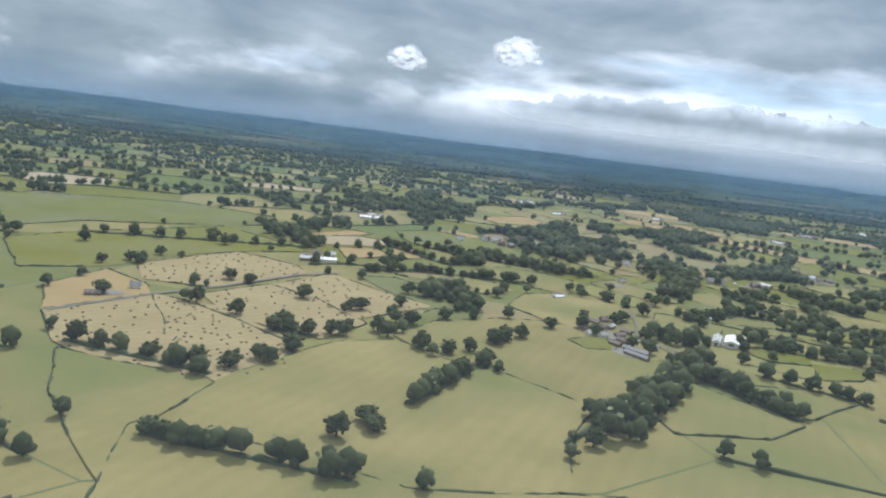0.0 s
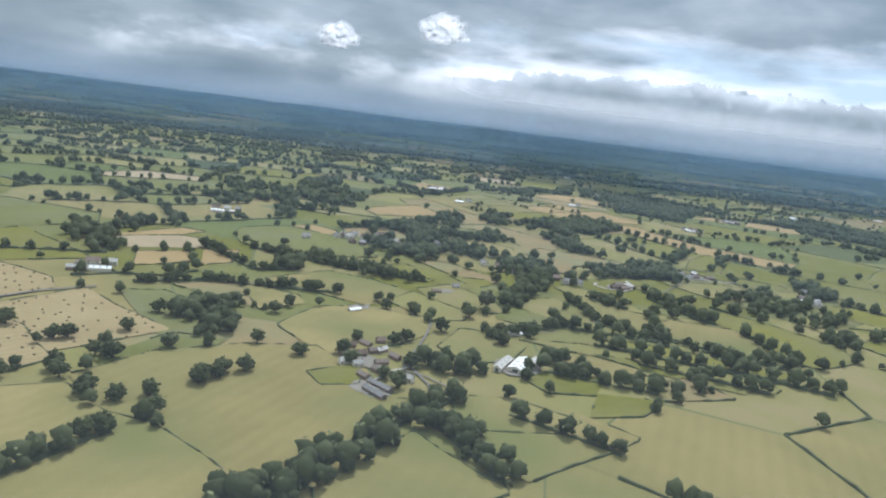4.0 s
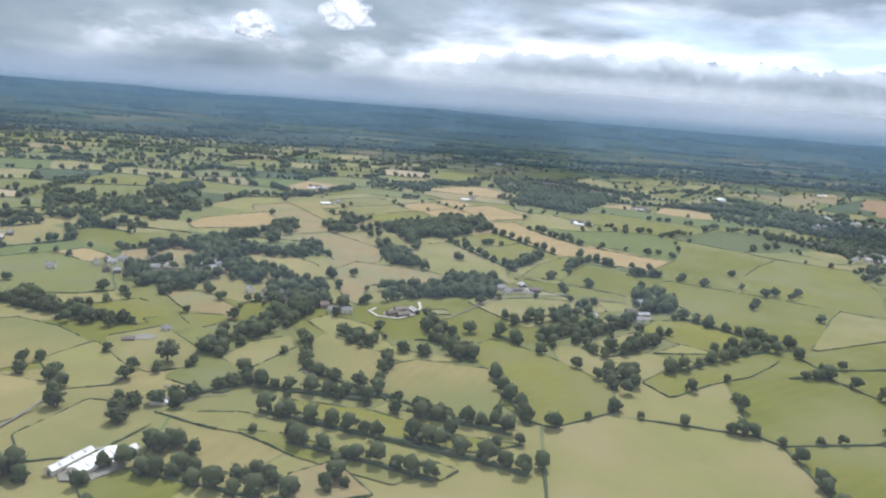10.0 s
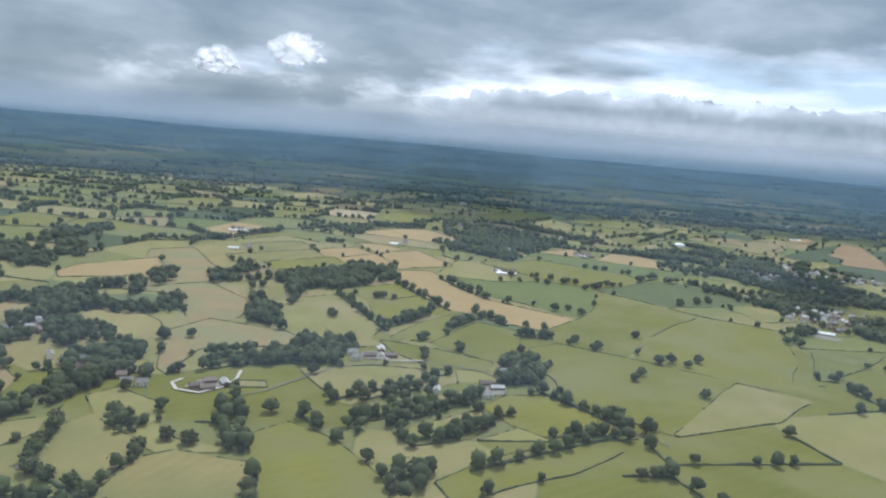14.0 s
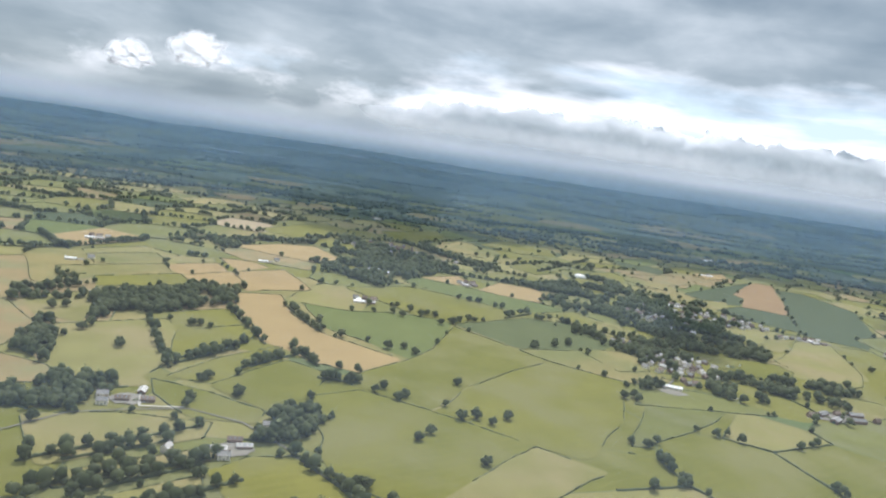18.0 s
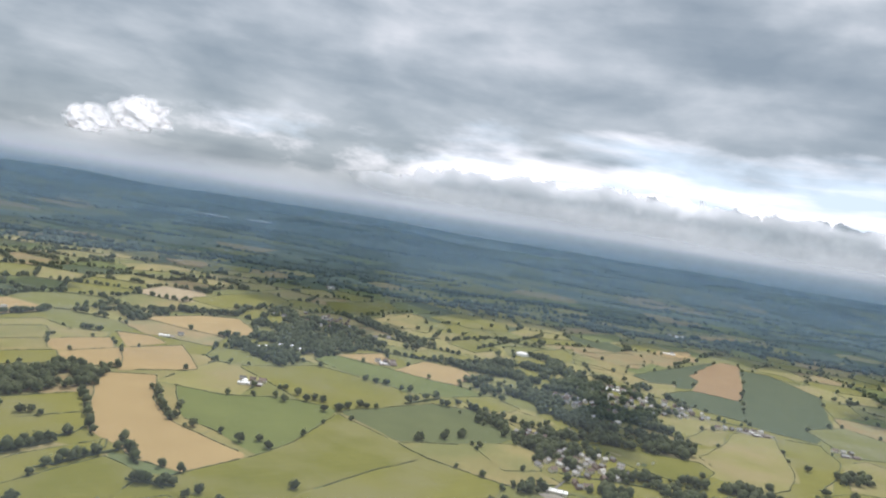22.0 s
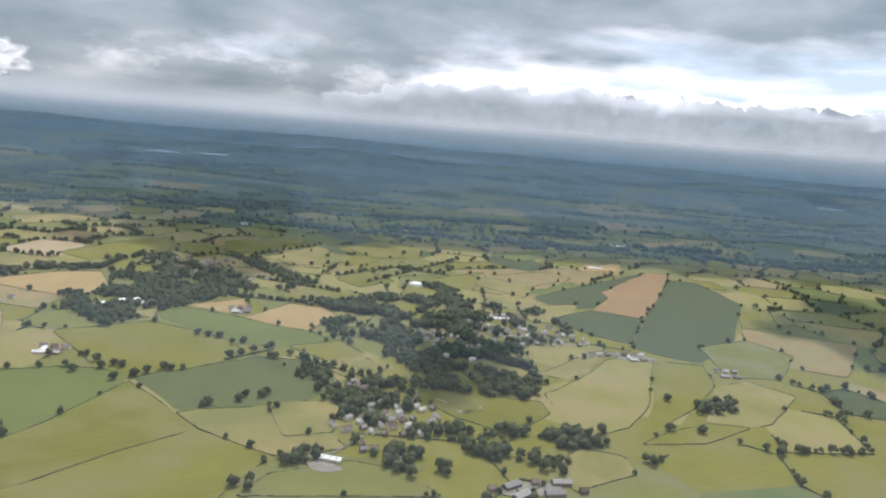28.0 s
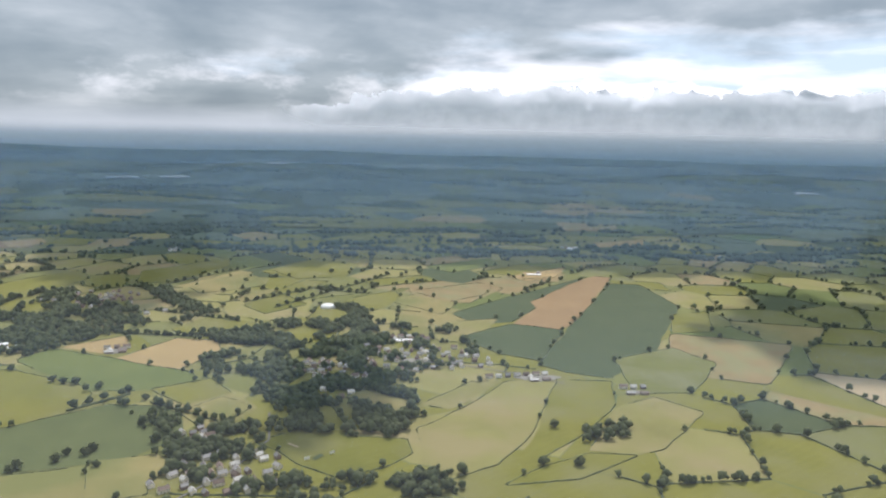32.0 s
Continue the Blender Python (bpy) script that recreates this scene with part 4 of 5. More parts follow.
# the long white shed beside its yard, and the grey-roofed steading
yard(808, 872, 13, 8, -14)
build(barn_master(RENDER, TINWHITE, 18, 6, 2.6, 3.9, "long bright white sheet-roofed shed"), 811.5, 883, -15)
hamlet(838, 903, 11, 3, 10)
SHED = barn_master(BRICK, SLATE, 15, 6.8, 2.8, 4.4, "large grey-roofed farm shed")
yard(957, 857, 24, 10, 15)
place(SHED, 40, (944, 860), (949, 846))
place(SHED, 10, (982, 869), (974, 852))
place(HOUSES[0], 15, (929, 853), (962, 866), (996, 858))


def low_building(x, y, long, wide, turn):
    """A long low building with a nearly flat roof and a band of windows."""
    h = new("low_building")
    bm = bmesh.new()
    gabled(bm, long, wide, 3.1, 3.5)
    part("wall", bm, RENDER, h)
    bm = bmesh.new()
    pitched(bm, long, wide, 3.1, 3.5, 0.3, 0.2)
    part("roof", bm, TINWHITE, h)
    for k in range(int(long / 3)):
        bm = bmesh.new()
        box(bm, -long / 2 + 3 * k + 0.6, -long / 2 + 3 * k + 2.4, -wide / 2 - 0.03, -wide / 2 + 0.03, 1.0, 2.3)
        part("window", bm, GLASS, h)
    h.matrix_basis = pose(x, y, 0, 0, 0, turn)
    a = radians(turn)
    for k in (-0.4, 0.0, 0.4):
        HOUSE_SPOTS.append((x + long * k * math.cos(a), y + long * k * math.sin(a), 9.0))
    tagged(h, "long low white-roofed school building among trees", "building", "school buildings")


low_building(517, 1274, 24, 8, 30)
low_building(540, 1266, 11, 7, 45)
low_building(494, 1248, 15, 7, 55)
yard(105, 350, 10, 7, -45)
yard(103, 383, 6, 10, 20)
LEAN_TO = barn_master(BRICK, SLATE, 14, 3.2, 2.0, 2.9, "long low shed with a grey slate roof")
place(LEAN_TO, -45, (107, 345), (109, 353))
place(BARNS[2], 25, (108, 383), (104, 399), size=0.75)
place(BARNS[2], -50, (101, 364), (107, 372), size=0.75)
place(HOUSES[3], 25, (91, 379), (97.5, 377), size=0.75)
place(HOUSES[0], 25, (98, 391), size=0.75)
place(HOUSES[3], -30, (121, 365), size=0.75)
place(BARNS[2], -40, (90, 390), (114, 393), (99, 408), size=0.75)
place(BARNS[1], 50, (107, 401), size=0.75)
place(HOUSES[0], 20, (92, 402), (106, 414), size=0.75)
yard(175, 400, 14, 11, 66)
for roof, long, wide, x, y in ((TIN, 20, 4.2, 167.0, 398.5), (TINWHITE, 20, 7.6, 176.0, 399.5), (TIN, 14, 4.2, 183.5, 405.0)):
    tagged(build(barn_master(RENDER, roof, long, wide, 2.4, 3.6, "long pale sheet-roofed cattle shed"), x, y, 66), group="barns of the farms")
farm(-76, 497, 15, [1, 0, 2], 2)
farm(-150, 345, 20, [2], 1, 0.8)
farm(143, 542, 12, [2], 1, 0.75)
farm(187, 462, 8, [0], 0, 0.65)
farm(517, 1072, 5, [0, 1, 0, 2], 3)
farm(379, 1234, 10, [0], 1)
farm(657, 1264, 18, [1, 2, 1, 2], 3)
farm(188, 1094, 10, [0], 1)
farm(152, 1236, 5, [0, 1, 2], 3)
farm(1222, 1757, 0, [0, 0], 1)
farm(1361, 2060, 0, [0, 1, 0], 4)
farm(90, 477, 40, [0], 0, 0.65)
hamlet(815, 1032, 20, 4, 30)
hamlet(812, 936, 12, 2, 30)
farm(1134, 1186, 10, [1, 2, 1], 7)
farm(1229, 1149, 0, [1, 2], 3)
farm(-64, 767, 10, [0, 1], 3)
farm(984, 1324, 5, [0, 0, 1], 3)
yard(1134, 1190, 24, 9, 5)
yard(1002, 1240, 20, 12, 0)
hamlet(110, 700, 45, 15)
hamlet(55, 690, 34, 9)
hamlet(194, 642, 20, 4)
hamlet(855, 968, 48, 17, 35)
hamlet(900, 1205, 32, 18, 10)
hamlet(1000, 1238, 56, 27, 0)
hamlet(962, 1192, 28, 8, 20)
hamlet(1063, 1244, 30, 10, 10)
hamlet(528, 1510, 70, 22, 0)
place(HOUSES[1], 5, (633, 1432), (653, 1448), (591, 1443))
hamlet(925, 1140, 26, 5, 0)
hamlet(536, 1520, 30, 8, 10)
hamlet(894, 1227, 16, 6, 20)
hamlet(998, 1325, 20, 6, 10)
hamlet(940, 1270, 34, 9, 15)
hamlet(852, 955, 30, 14, 35)
hamlet(820, 1028, 13, 4, 35)
hamlet(1035, 1280, 26, 7, 5)
hamlet(516, 1947, 26, 6, 0)


def lane(width, *points, surface=TARMAC, label="narrow pale country lane between hedges"):
    """A lane laid over the land between its hedges."""
    LIFT[0] += 0.006
    z = LIFT[0] + 0.05
    verts, faces = [], []
    line = [p for a, b in zip(points, points[1:]) for p in ((a[0] + (b[0] - a[0]) * k / 6, a[1] + (b[1] - a[1]) * k / 6) for k in range(6))] + [points[-1]]
    for i, (x, y) in enumerate(line):
        x0, y0 = line[max(0, i - 1)]
        x1, y1 = line[min(len(line) - 1, i + 1)]
        d = math.hypot(x1 - x0, y1 - y0)
        nx, ny = -(y1 - y0) / d * width / 2, (x1 - x0) / d * width / 2
        verts += [(x + nx, y + ny, z), (x - nx, y - ny, z)]
        if i:
            faces.append((2 * i - 2, 2 * i - 1, 2 * i + 1, 2 * i))
    tagged(mesh_object("lane", verts, faces, surface), label, "road", kind="structure")


lane(1.2, (398, 693), (422, 701), (458, 689), (490, 659), (501, 644), (521, 623), (540, 598), (557, 582))
lane(1.2, (133, 465), (130, 439), (125, 412), (119, 390), (118, 377), (128, 373), (143, 357))
lane(1.4, (121, 381), (114, 375), (110, 367), (104, 357), (105, 352), (114, 348), surface=GRAVEL, label="pale gravel farm track")
lane(2.2, (-159, 305), (-132, 352), (-106, 388), (-76, 439), (-55, 459))
lane(2.0, (802, 877), (832, 926), (858, 967), (877, 1026), (866, 1085))
lane(2.2, (863, 896), (864, 887), (872, 877), surface=GRAVEL, label="short pale gravel drive")
lane(1.2, (307, 607), (322, 620), (358, 674), (381, 686), (409, 697))
lane(2.0, (924, 1148), (980, 1202), (1043, 1233), (1104, 1206), (1160, 1172))
lane(1.3, (131, 342), (130, 362), (118, 391))
lane(2.0, (270, 629), (266, 621), (272, 611), (286, 608), (296, 619), (301, 635), (300, 651), surface=GRAVEL, label="pale gravel drive looping round a farmhouse")
lane(1.5, (382, 728), (388, 710), (392, 696), (418, 702), surface=GRAVEL, label="pale gravel farm track")
lane(0.9, (176, 477), (188, 463), (208, 470))
wood((53, 248), (75, 263), (83, 269), (130, 317), (124, 322), (98, 285), (76, 229), (47, 218))
wood((560, 1600), (590, 1612), (668, 1512), (745, 1432), (806, 1390), (800, 1362), (728, 1404), (646, 1486), thin=-0.25)
wood((322, 1404), (330, 1424), (385, 1430), (400, 1500), (420, 1556), (446, 1590), (452, 1566), (404, 1480), (390, 1390), thin=-0.1)
wood((142, 920), (163, 935), (180, 886), (167, 862))
wood((230, 1342), (357, 1421), (414, 1357), (289, 1287), thin=0.0)
wood((260, 946), (297, 986), (371, 1055), (387, 980), (330, 907), (294, 870))
wood((255, 822), (269, 850), (298, 787), (307, 755), (287, 766), thin=-0.1)
wood((318, 693), (327, 732), (343, 739), (363, 701), (360, 679), (332, 668))
wood((469, 699), (493, 723), (512, 700), (499, 672), (470, 663))
wood((445, 1248), (530, 1491), (605, 1470), (651, 1375), (593, 1281), (543, 1182), (507, 1193))
wood((769, 1267), (876, 1478), (942, 1385), (992, 1231), (1008, 1076), (976, 1018), (922, 1047), (843, 1146), thin=-0.05)
wood((800, 1387), (860, 1424), (909, 1375), (970, 1243), (1005, 1174), (972, 1146), (928, 1134), (883, 1145), (836, 1228), thin=0.04)
wood((911, 944), (1014, 968), (997, 889), (930, 874), (899, 903), thin=0.06)
wood((854, 1127), (929, 1127), (993, 1083), (997, 1035), (936, 1041), (875, 1037), thin=-0.15)
wood((675, 1397), (731, 1435), (807, 1388), (831, 1291), (762, 1305))
wood((719, 1107), (766, 1104), (808, 1043), (832, 1022), (891, 995), (927, 942), (841, 937), (811, 970), (763, 1051), thin=-0.08)
wood((884, 1491), (916, 1496), (946, 1354), (916, 1376))
wood((910, 954), (1017, 960), (1016, 945), (912, 938))
wood((427, 1277), (468, 1305), (446, 1414), (455, 1593), (546, 1493), (587, 1299), (562, 1251), (534, 1161), (476, 1200), thin=-0.05)
wood((757, 1269), (795, 1397), (858, 1385), (943, 1270), (995, 1193), (990, 1117), (957, 1034), (895, 1036), (863, 1090), (838, 1137), (775, 1181), thin=0.06)
wood((899, 1504), (924, 1494), (951, 1383), (975, 1318), (930, 1292))
wood((804, 1062), (841, 1085), (863, 1066), (874, 992), (920, 953), (925, 913), (890, 856), (866, 869), (823, 908), (803, 980), thin=0.06)
wood((928, 944), (993, 1001), (1043, 962), (1029, 929), (981, 931), (943, 880), (920, 894), thin=0.0)
wood((1150, 1055), (1202, 1072), (1185, 1034), (1145, 1027))
wood((769, 886), (807, 905), (809, 887), (781, 866))
wood((71, 772), (108, 830), (174, 732), (213, 688), (243, 665), (244, 616), (220, 591), (209, 648), (172, 631), (138, 649), (105, 650), (74, 674), thin=0.0)
wood((58, 591), (90, 591), (110, 551), (88, 561))
wood((179, 548), (205, 599), (206, 559), (194, 514), (181, 520))
wood((938, 1379), (1055, 1395), (1088, 1237), (971, 1187), thin=0.10)
wood((866, 1273), (930, 1281), (943, 1167), (881, 1161), thin=0.0)
wood((5, 615), (53, 619), (60, 584), (28, 547), thin=-0.1)
wood((-122, 983), (-2, 1200), (59, 950), (7, 861), (-75, 873), thin=0.05)
wood((16, 456), (33, 459), (31, 398), (19, 397))
wood((-135, 593), (-116, 635), (-90, 566), (-112, 557))
wood((89, 791), (155, 886), (180, 766), (127, 629), (96, 658), thin=0.0)
wood((204, 616), (241, 643), (216, 563), (193, 557))
wood((270, 681), (311, 706), (366, 744), (369, 705), (322, 672), (279, 650))
wood((197, 932), (240, 993), (269, 977), (271, 930), (210, 893))
wood((275, 947), (337, 1041), (384, 1060), (385, 988), (308, 886), (288, 867))
wood((263, 822), (293, 820), (302, 762), (274, 773))
wood((99, 761), (96, 852), (169, 708), (193, 669), (225, 677), (230, 725), (248, 656), (243, 630), (223, 614), (207, 600), (175, 627), (134, 684), thin=0.10)
wood((403, 531), (422, 527), (412, 499), (399, 497))
wood((154, 810), (208, 828), (227, 779), (181, 766), thin=0)
wood((482, 724), (515, 716), (503, 673), (468, 678))
wood((55, 247), (80, 269), (100, 290), (112, 322), (125, 337), (127, 316), (108, 284), (83, 249), thin=-0.2)
wood((127, 316), (141, 330), (164, 288), (160, 280), (139, 291), thin=-0.2)
wood((119, 367), (137, 381), (152, 371), (144, 343), (123, 331), thin=0.0)
wood((161, 448), (178, 439), (200, 428), (188, 398), (160, 414), thin=0.05)
wood((163, 430), (189, 429), (218, 408), (218, 394), (189, 403), (168, 415), thin=0.0)
wood((221, 404), (258, 405), (284, 388), (235, 381), thin=0.08)
single_trees((-98, 262), (-129, 270), (69, 252), (62, 229), (-153, 343), (-183, 408), (-173, 422), (-155, 519), (-219, 463))
single_trees((548, 598))
single_trees((298, 838), (340, 805), (415, 755), (445, 733), (418, 706), (538, 776), (556, 765), (569, 695), (610, 669), (604, 816), (601, 741), (623, 738))
single_trees((519, 792), (533, 621), (484, 831), (502, 915), (561, 903), (571, 889), (546, 895), (569, 1056), (588, 1048), (597, 1045), (554, 1069), (614, 1029))
single_trees((624, 1035), (635, 1047), (698, 971), (724, 995), (741, 1003), (482, 931), (260, 897), (252, 887), (371, 889), (378, 893))
single_trees((576, 1194), (634, 1162), (647, 1157), (659, 1156), (688, 1143), (560, 1026), (581, 1038), (602, 1013), (617, 1023), (628, 1036), (642, 1046), (695, 966))
single_trees((721, 983), (738, 995), (755, 975), (743, 1115), (719, 1137), (695, 1104), (751, 838), (761, 843), (1024, 1405), (1103, 983), (1126, 1058), (1132, 982))
single_trees((806, 1552), (864, 1619), (701, 1577), (718, 1658), (852, 1744), (933, 1697), (987, 1746), (1227, 1434))
single_trees((45, 505), (61, 503), (74, 503), (106, 482), (123, 475), (138, 447), (156, 482), (16, 640), (60, 589), (101, 626), (85, 630), (183, 586))
single_trees((248, 716), (253, 571), (263, 562), (290, 544), (287, 461), (301, 462), (309, 460), (119, 423), (46, 448), (170, 435))
single_trees((-63, 382), (-86, 335), (-109, 405), (-97, 402), (-60, 275), (-68, 262), (-80, 260), (-51, 292), (-21, 212), (-13, 226), (-10, 219), (2, 315))
single_trees((14, 313), (24, 320), (30, 306), (37, 342), (43, 351), (51, 356), (48, 394), (70, 383), (100, 496), (122, 483), (39, 506), (57, 506))
single_trees((71, 502), (118, 558), (25, 406), (-12, 391), (-9, 425), (-61, 322), (-64, 316), (-49, 316), (-39, 321), (-34, 323), (-36, 370), (-31, 373))
single_trees((-14, 329), (-19, 336), (-12, 356), (-109, 348), (-165, 448), (-157, 528), (-143, 511), (-84, 558))
single_trees((247, 713), (337, 812), (300, 851), (345, 658), (332, 589), (281, 530), (287, 546), (302, 541), (262, 846), (418, 716), (445, 739), (418, 761))
single_trees((544, 786), (561, 773), (608, 816), (612, 746), (636, 752), (577, 708), (538, 622), (390, 536), (374, 895))
single_trees((48, 393), (37, 337), (42, 345), (52, 354), (71, 381), (136, 451), (120, 424), (25, 316), (15, 311), (16, 281), (20, 287), (-36, 373))
single_trees((-4, 354), (13, 375), (42, 506), (57, 504), (72, 503), (101, 493), (121, 483), (189, 533), (94, 414), (110, 365), (122, 383), (94, 381))
single_trees((116, 356), (113, 416), (89, 392))
tree_row((636, 1455), (768, 1403), 14)
tree_row((626, 1338), (728, 1330), 12)
tree_row((728, 1330), (835, 1343), 13)
tree_row((595, 1620), (695, 1779), 11)
tree_row((798, 1479), (959, 1739), 16)
tree_row((747, 1510), (838, 1613), 9)
tree_row((838, 1613), (930, 1582), 7)
wood((790, 1045), (820, 1032), (855, 1076), (870, 1010), (889, 925), (868, 915), (830, 935), (822, 990), thin=0.06)
tree_row((-42, 477), (-9, 499), 7)
tree_row((-9, 499), (73, 503), 11)
tree_row((-36, 599), (15, 541), 9)
tree_row((15, 541), (42, 560), 5)
tree_row((-155, 644), (-83, 548), 13)
tree_row((-5, 613), (68, 579), 10)
tree_row((68, 579), (132, 564), 9)
tree_row((163, 445), (181, 459), 4)
tree_row((181, 459), (218, 488), 6)
tree_row((232, 558), (241, 505), 6)
tree_row((241, 505), (313, 458), 7)
wood((-13, 439), (8, 464), (41, 457), (42, 427), (27, 392), (6, 401), thin=0.02)
wood((122, 390), (139, 395), (157, 390), (152, 374), (128, 357), (121, 369), thin=-0.05)
tree_row((-75, 198), (-13, 185), 12)
tree_row((52, 227), (145, 355), 10)
tree_row((292, 435), (342, 408), 8)
tree_row((-181, 800), (-55, 903), 10)
tree_row((-133, 269), (-72, 252), 7)
tree_row((-230, 494), (-84, 542), 9)
tree_row((125, 334), (156, 278), 9)
tree_row((120, 325), (69, 251), 12)
tree_row((163, 338), (203, 311), 9)
tree_row((176, 400), (240, 381), 9)
tree_row((387, 783), (423, 842), 8)
tree_row((441, 796), (458, 835), 4)
tree_row((332, 893), (388, 772), 9)
tree_row((387, 967), (441, 860), 8)
tree_row((463, 862), (491, 819), 5)
tree_row((434, 1011), (481, 920), 8)
tree_row((493, 791), (527, 791), 5)
tree_row((494, 654), (521, 624), 8)
tree_row((521, 624), (541, 597), 4)
tree_row((380, 615), (426, 653), 9)
tree_row((397, 581), (448, 628), 14)
tree_row((423, 563), (459, 594), 8)
tree_row((488, 581), (521, 589), 8)
tree_row((750, 1108), (842, 1054), 10)
tree_row((683, 1084), (723, 1129), 4)
tree_row((283, 530), (273, 465), 5)
tree_row((301, 596), (324, 534), 7)
tree_row((249, 576), (272, 548), 4)
tree_row((207, 499), (222, 482), 4)
tree_row((-1, 245), (22, 288), 9)
tree_row((-66, 319), (-44, 314), 6)
tree_row((250, 565), (274, 561), 6)
tree_row((304, 620), (329, 534), 10)
tree_row((251, 478), (285, 477), 7)
tree_row((296, 458), (338, 448), 12)
tree_row((340, 515), (349, 454), 5)
tree_row((376, 583), (456, 639), 13)
tree_row((416, 564), (473, 615), 7)
tree_row((401, 517), (423, 530), 5)
tree_row((441, 533), (532, 592), 9)
tree_row((512, 593), (535, 583), 4)
tree_row((360, 609), (436, 678), 10)
tree_row((347, 587), (363, 572), 4)
tree_row((380, 784), (426, 862), 6)
tree_row((433, 789), (478, 854), 6)
tree_row((220, 481), (275, 472), 10)
tree_row((226, 454), (319, 419), 15)
tree_row((243, 425), (304, 400), 11)
tree_row((293, 464), (340, 444), 9)


# ---- trees along the other hedges ----
def line_trees(runs, gap, low, high, count, name, base, label, mat=LEAF_FAR, sprays=4):
    rows = []
    for run in runs:
        for (x, y) in run:
            d = noise.noise((x / 90, y / 90, 4.0))
            if RNG.uniform() < gap * (0.75 + 1.1 * d) and not near_house((x, y)):
                rows += tree_lobes(x + RNG.uniform(-1.5, 1.5), y + RNG.uniform(-1.5, 1.5), ground_height(x, y), RNG.uniform(low, high), count)
    tagged(clumps(name, rows, mat, base, sprays=sprays), label, "trees", kind="stuff")


def small_field_country(p):
    """The close-grown country of small fields on the one side."""
    return 480 < p[1] < 1950 and p[0] < 260 + 0.12 * p[1]


thick = [r for r in near_runs if small_field_country(r[0])]
open_runs = [r for r in near_runs if not small_field_country(r[0])]
line_trees(thick, 0.80, 5.0, 10.5, 4, "hedgerow_trees", ICO1, "dense dark hedgerow trees between small fields", sprays=1)
line_trees([r for r in open_runs if r[0][1] < 900], 0.40, 4.5, 9.5, 4, "hedgerow_trees", ICO1, "scattered dark hedgerow trees between small fields", sprays=2)
line_trees([r for r in open_runs if 900 <= r[0][1] < 1950], 0.44, 4.5, 9.5, 3, "hedgerow_trees", ICO1, "scattered dark hedgerow trees between small fields", sprays=0)
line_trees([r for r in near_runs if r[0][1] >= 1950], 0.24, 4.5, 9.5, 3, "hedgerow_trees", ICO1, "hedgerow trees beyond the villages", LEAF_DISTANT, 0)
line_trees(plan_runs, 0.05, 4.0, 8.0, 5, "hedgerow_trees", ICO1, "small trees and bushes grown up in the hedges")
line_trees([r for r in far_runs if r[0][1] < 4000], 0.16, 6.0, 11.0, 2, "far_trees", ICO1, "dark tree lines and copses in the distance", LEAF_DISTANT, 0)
if STUFF_SPOTS:
    tagged(clumps("hedgerow_trees", STUFF_SPOTS, LEAF_FAR, sprays=6), "rows of dark hedgerow trees", "trees", kind="stuff")


hedgerow("hedges", hedge_runs(ROW_LINES, 2.4, lambda p: not near_house(p)), 2.6, 2.0, "overgrown hedges under the tree rows")


# ---- clouds ----
def cloud_material(name, low, high, scale, solid=0.5):
    m = bpy.data.materials.new(name)
    m.use_nodes = True
    nt = m.node_tree
    nt.nodes.clear()
    g = Nodes(nt)
    where = g.add("ShaderNodeNewGeometry").outputs["Position"]
    tone = g.ramp(g.noise(where, scale, 6.0, 0.6, warp=0.4), [(0.38, low), (0.62, high)])
    tr, df = g.add("ShaderNodeBsdfTranslucent"), g.add("ShaderNodeBsdfDiffuse")
    g.link(tone, tr.inputs[0])
    g.link(tone, df.inputs[0])
    mix = g.add("ShaderNodeMixShader")
    mix.inputs[0].default_value = solid
    g.link(tr.outputs[0], mix.inputs[1])
    g.link(df.outputs[0], mix.inputs[2])
    g.link(mix.outputs[0], g.add("ShaderNodeOutputMaterial").inputs[0])
    return m


def shade_line(x):
    """How far out the sunlit land reaches before the cloud's shade begins."""
    reach = 1770 + 110 * noise.noise((x / 420, 0.4, 0.0)) + 60 * noise.noise((x / 140, 2.0, 0.0))
    return reach - 230 * smooth01(1 - abs(x - 470) / 200) + 150 * smooth01((250 - x) / 300)


